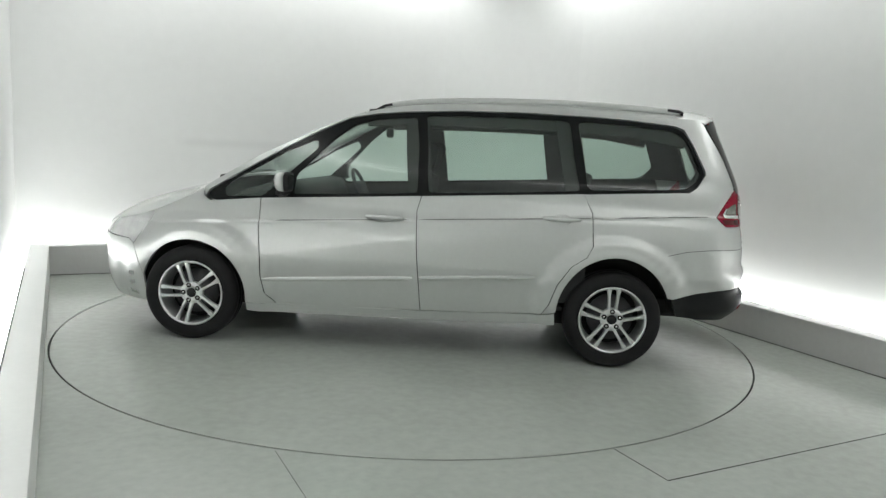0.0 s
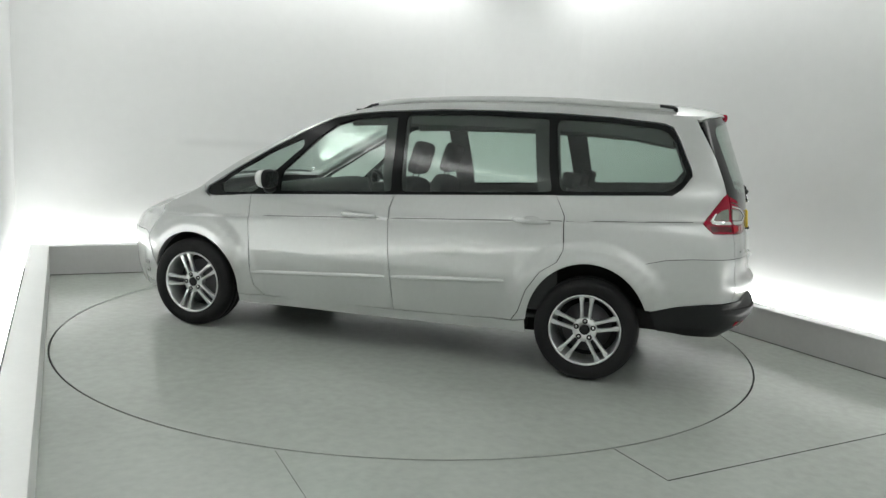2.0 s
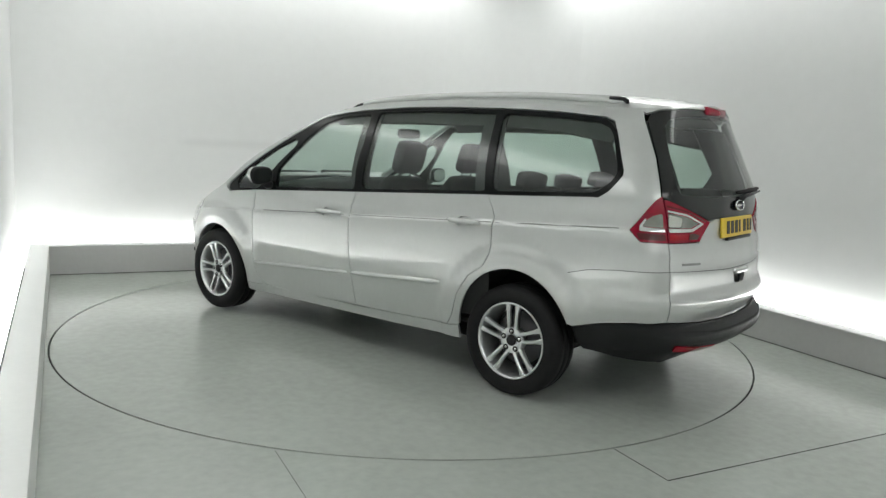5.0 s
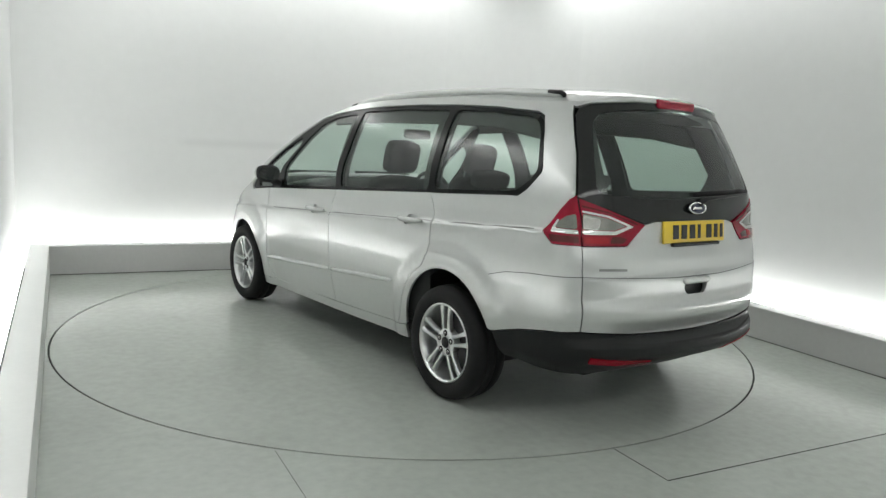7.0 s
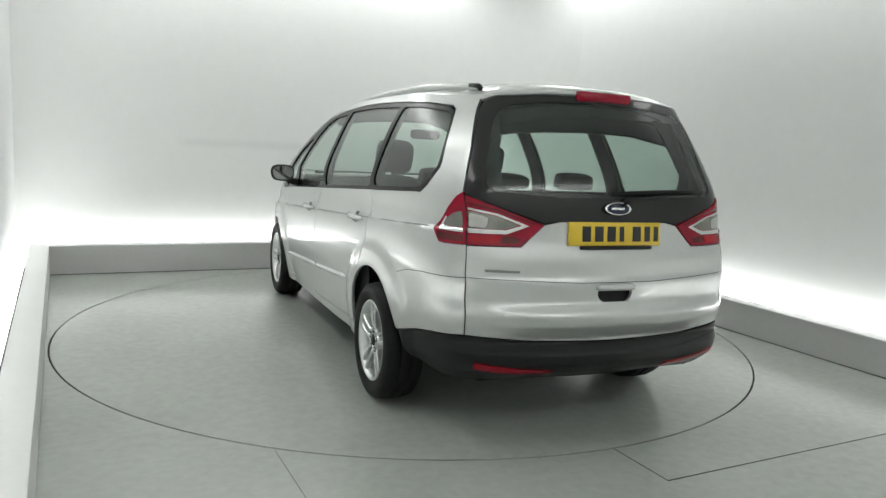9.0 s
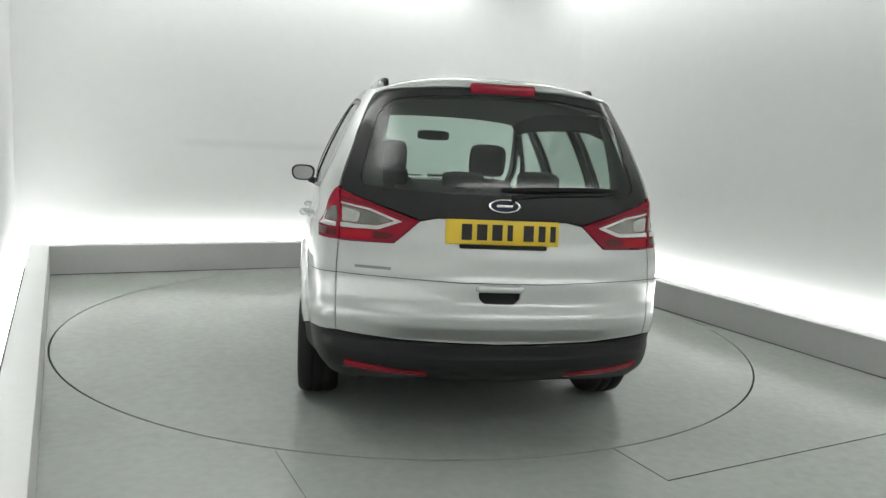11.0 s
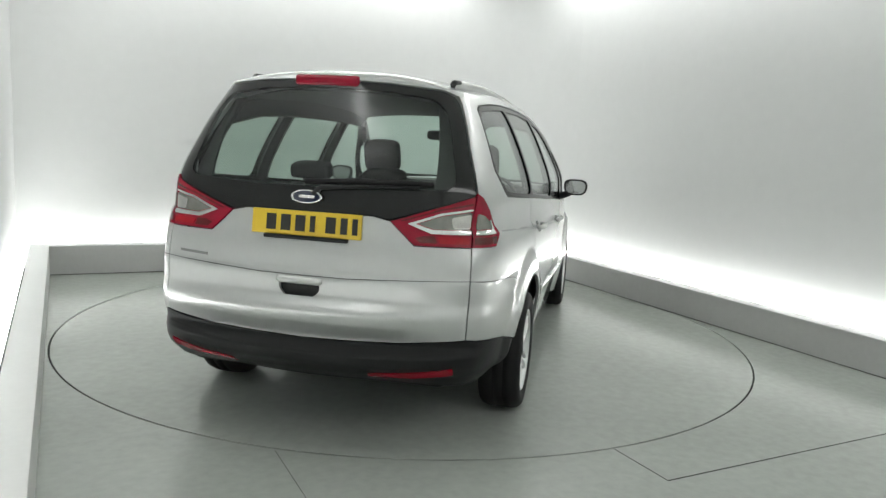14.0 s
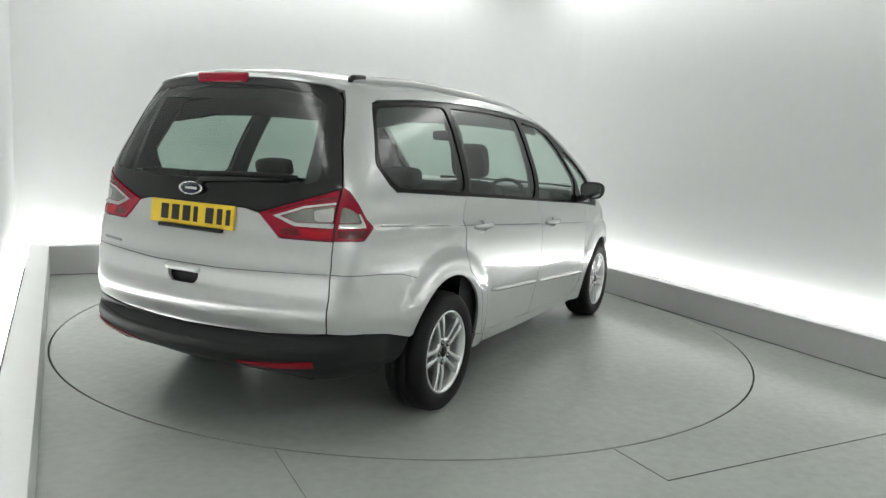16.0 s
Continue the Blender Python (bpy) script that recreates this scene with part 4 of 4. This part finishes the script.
def build_wheels(car):
    first = build_wheel(car)
    for o in first.children_recursive:
        o.data.transform(Matrix.Diagonal((WHEEL, 1, WHEEL, 1)))
    Y = 0.816
    first.matrix_basis = pose(HUBS[0][0], Y, HUBS[0][1], 0, 0, 0)
    copy_thing(first, pose(HUBS[1][0], Y + 0.01, HUBS[1][1], 0, 18, 0))
    copy_thing(first, pose(HUBS[0][0], -Y, HUBS[0][1], 0, 20, 180))
    copy_thing(first, pose(HUBS[1][0], -Y - 0.01, HUBS[1][1], 0, 40, 180))


def cushion(bm, size, m, bend=0.0):
    """A soft rounded block."""
    vs0 = set(bm.verts)
    bmesh.ops.create_cube(bm, size=1.0)
    new_v = [v for v in bm.verts if v not in vs0]
    es = list({e for v in new_v for e in v.link_edges})
    bmesh.ops.subdivide_edges(bm, edges=es, cuts=5, use_grid_fill=True)
    for v in [v for v in bm.verts if v not in vs0]:
        p = v.co * 2
        n = (abs(p.x) ** 5 + abs(p.y) ** 5 + abs(p.z) ** 5) ** (1 / 5)
        p = p / n * max(abs(p.x), abs(p.y), abs(p.z))
        v.co = m @ Vector((p.x * size[0] / 2 + bend * (p.y**2), p.y * size[1] / 2, p.z * size[2] / 2))


def seat(car, x, y, width, base, height, head, lean=-16):
    """A seat inside the car, facing forward, its backrest's foot at x."""
    bm = bmesh.new()
    cushion(bm, (0.50, width, 0.16), pose(x + 0.24, y, base, 0, -5, 0))
    s = part("seat", bm, M_CLOTH, car, "charcoal cloth seat")
    bm = bmesh.new()
    cushion(bm, (0.14, width, height), pose(x, y, base, 0, lean, 0) @ pose(0, 0, height / 2), -0.03)
    part("backrest", bm, M_CLOTH, s)
    topm = pose(x, y, base, 0, lean, 0) @ pose(0, 0, height)
    bm = bmesh.new()
    cushion(bm, (0.10, min(width * 0.58, 0.27), head), topm @ pose(0.01, 0, 0.03 + head / 2), -0.02)
    part("headrest", bm, M_CLOTH, s)
    for o in (-0.06, 0.06):
        bm = bmesh.new()
        tube(bm, [topm @ Vector((0, o, -0.04)), topm @ Vector((0, o, 0.08))], 0.007, 8)
        part("headrest_post", bm, M_CHROME, s, "thin steel headrest post")


def build_interior(car):
    for y in (0.37, -0.37):
        seat(car, 1.53, y, 0.50, 0.565, 0.62, 0.235)
    for y in (0.46, 0.0, -0.46):
        seat(car, 0.34, y, 0.44, 0.62, 0.53, 0.10 if y else 0.08, -12)
    # dashboard
    bm = bmesh.new()
    cushion(bm, (0.62, 1.56, 0.34), pose(2.38, 0, 0.90, 0, 10, 0))
    part("dashboard", bm, M_TRIM, car, "dark grey dashboard")
    # steering wheel on the car's right
    bm = bmesh.new()
    m = pose(1.93, -0.38, 0.99, 0, -66, 0)
    n, k = 32, 10
    ring = [[bm.verts.new(m @ Vector(((0.185 + 0.015 * math.cos(2 * math.pi * j / k)) * math.cos(2 * math.pi * i / n), (0.185 + 0.015 * math.cos(2 * math.pi * j / k)) * math.sin(2 * math.pi * i / n), 0.015 * math.sin(2 * math.pi * j / k)))) for j in range(k)] for i in range(n)]
    for i in range(n):
        for j in range(k):
            bm.faces.new((ring[i][j], ring[(i + 1) % n][j], ring[(i + 1) % n][(j + 1) % k], ring[i][(j + 1) % k]))
    wheel = part("steering_wheel", bm, M_TRIM, car, "dark steering wheel")
    bm = bmesh.new()
    cushion(bm, (0.16, 0.36, 0.05), m)
    part("wheel_boss", bm, M_TRIM, wheel)
    # rear-view mirror
    bm = bmesh.new()
    cushion(bm, (0.03, 0.25, 0.075), pose(1.66, 0, 1.475))
    part("interior_mirror", bm, M_LINING, car, "rear-view mirror under the headlining")
    # door cards, load floor, and pillar linings
    for sg in (False, True):
        panel("door_card", [side((0.20, 0.40), (2.40, 0.34), (2.40, 1.0), (0.20, 1.14))], lambda s, z: skin(s, z) * np.array([[1, 0.93, 1]]).T, M_TRIM, car, "dark grey door lining", mirror=sg, depth=0)
        panel("load_side", [side((0.21, 0.72), (0.21, 1.155), (-0.42, 1.195), (-0.52, 1.25), (-0.62, 1.05), (-0.62, 0.72))], lambda s, z: skin(s, z) * np.array([[1, 0.92, 1]]).T, M_TRIM, car, "dark grey load bay lining", mirror=sg, depth=0)
        for poly in ([(1.24, 1.08), (1.40, 1.06), (1.46, 1.60), (1.30, 1.61)], [(0.21, 1.14), (0.36, 1.13), (0.45, 1.62), (0.29, 1.63)]):
            panel("pillar_lining", [side(*poly)], lambda s, z: skin(s, z) * np.array([[1, 0.955, 1]]).T, M_TRIM, car, "dark pillar lining", mirror=sg, depth=0.01)
        panel("pillar_lining", [rear((0.60, 1.20), (0.56, 1.58)) + side((-0.40, 1.60), (-0.53, 1.31), (-0.45, 1.20))], lambda s, z: skin(s, z) * np.array([[0.95, 0.91, 1]]).T, M_TRIM, car, "dark rear pillar lining", mirror=sg, depth=0.01)
        xs = [1.72, 1.4, 1.0, 0.6, 0.2, -0.1, -0.42]
        zs = [1.515, 1.532, 1.54, 1.54, 1.535, 1.52, 1.47]
        panel("rail_lining", [side(*zip(xs, zs), *[(x, z + 0.11) for x, z in zip(xs[::-1], zs[::-1])])], lambda s, z: skin(s, z) * np.array([[1, 0.935, 1]]).T, M_LINING, car, "grey lining above the side windows", mirror=sg, depth=0.02)
    bm = bmesh.new()
    box(bm, (-0.80, -0.72, 0.86), (0.22, 0.72, 0.90), 0.01)
    part("load_floor", bm, M_TRIM, car, "dark load floor over the folded third row")
    bm = bmesh.new()
    box(bm, (0.2, -0.82, 0.33), (2.3, 0.82, 0.36), 0.01)
    part("cabin_carpet", bm, M_TRIM, car, "dark cabin carpet")
    panel("gate_lining", [rear((0.62, 0.75), (0.0, 0.75), (-0.62, 0.75), (-0.68, 1.21), (0.0, 1.195), (0.68, 1.21))], lambda s, z: both_skin(s, z) + np.array([[0.06, 0, 0]]).T, M_TRIM, car, "dark tailgate lining", flip=-1.0, depth=0)


build_room()
turntable = build_turntable()
car = new("car")
tagged(car, label="silver metallic seven-seat people carrier with tinted rear windows on the turntable", category="car")
build_body(car)
build_details(car)
build_wheels(car)
build_interior(car)

# the car stands off the turntable's middle, and turns with it
STAND = Vector((-1.450, -0.168, 0.0125))


def turned(t):
    """The turntable's angle, in degrees: it turns almost evenly."""
    return 173.98 - 7.02 * t - 0.0052 * t * t


def motions():
    steps = [0.5 * k for k in range(33)]
    turns = [(t, Matrix.Rotation(radians(turned(t)), 4, "Z")) for t in steps]
    walk(car, [(t, m @ Matrix.Translation(STAND)) for t, m in turns])
    walk(turntable, [(t, Matrix.Translation(AXLE) @ m) for t, m in turns])


motions()
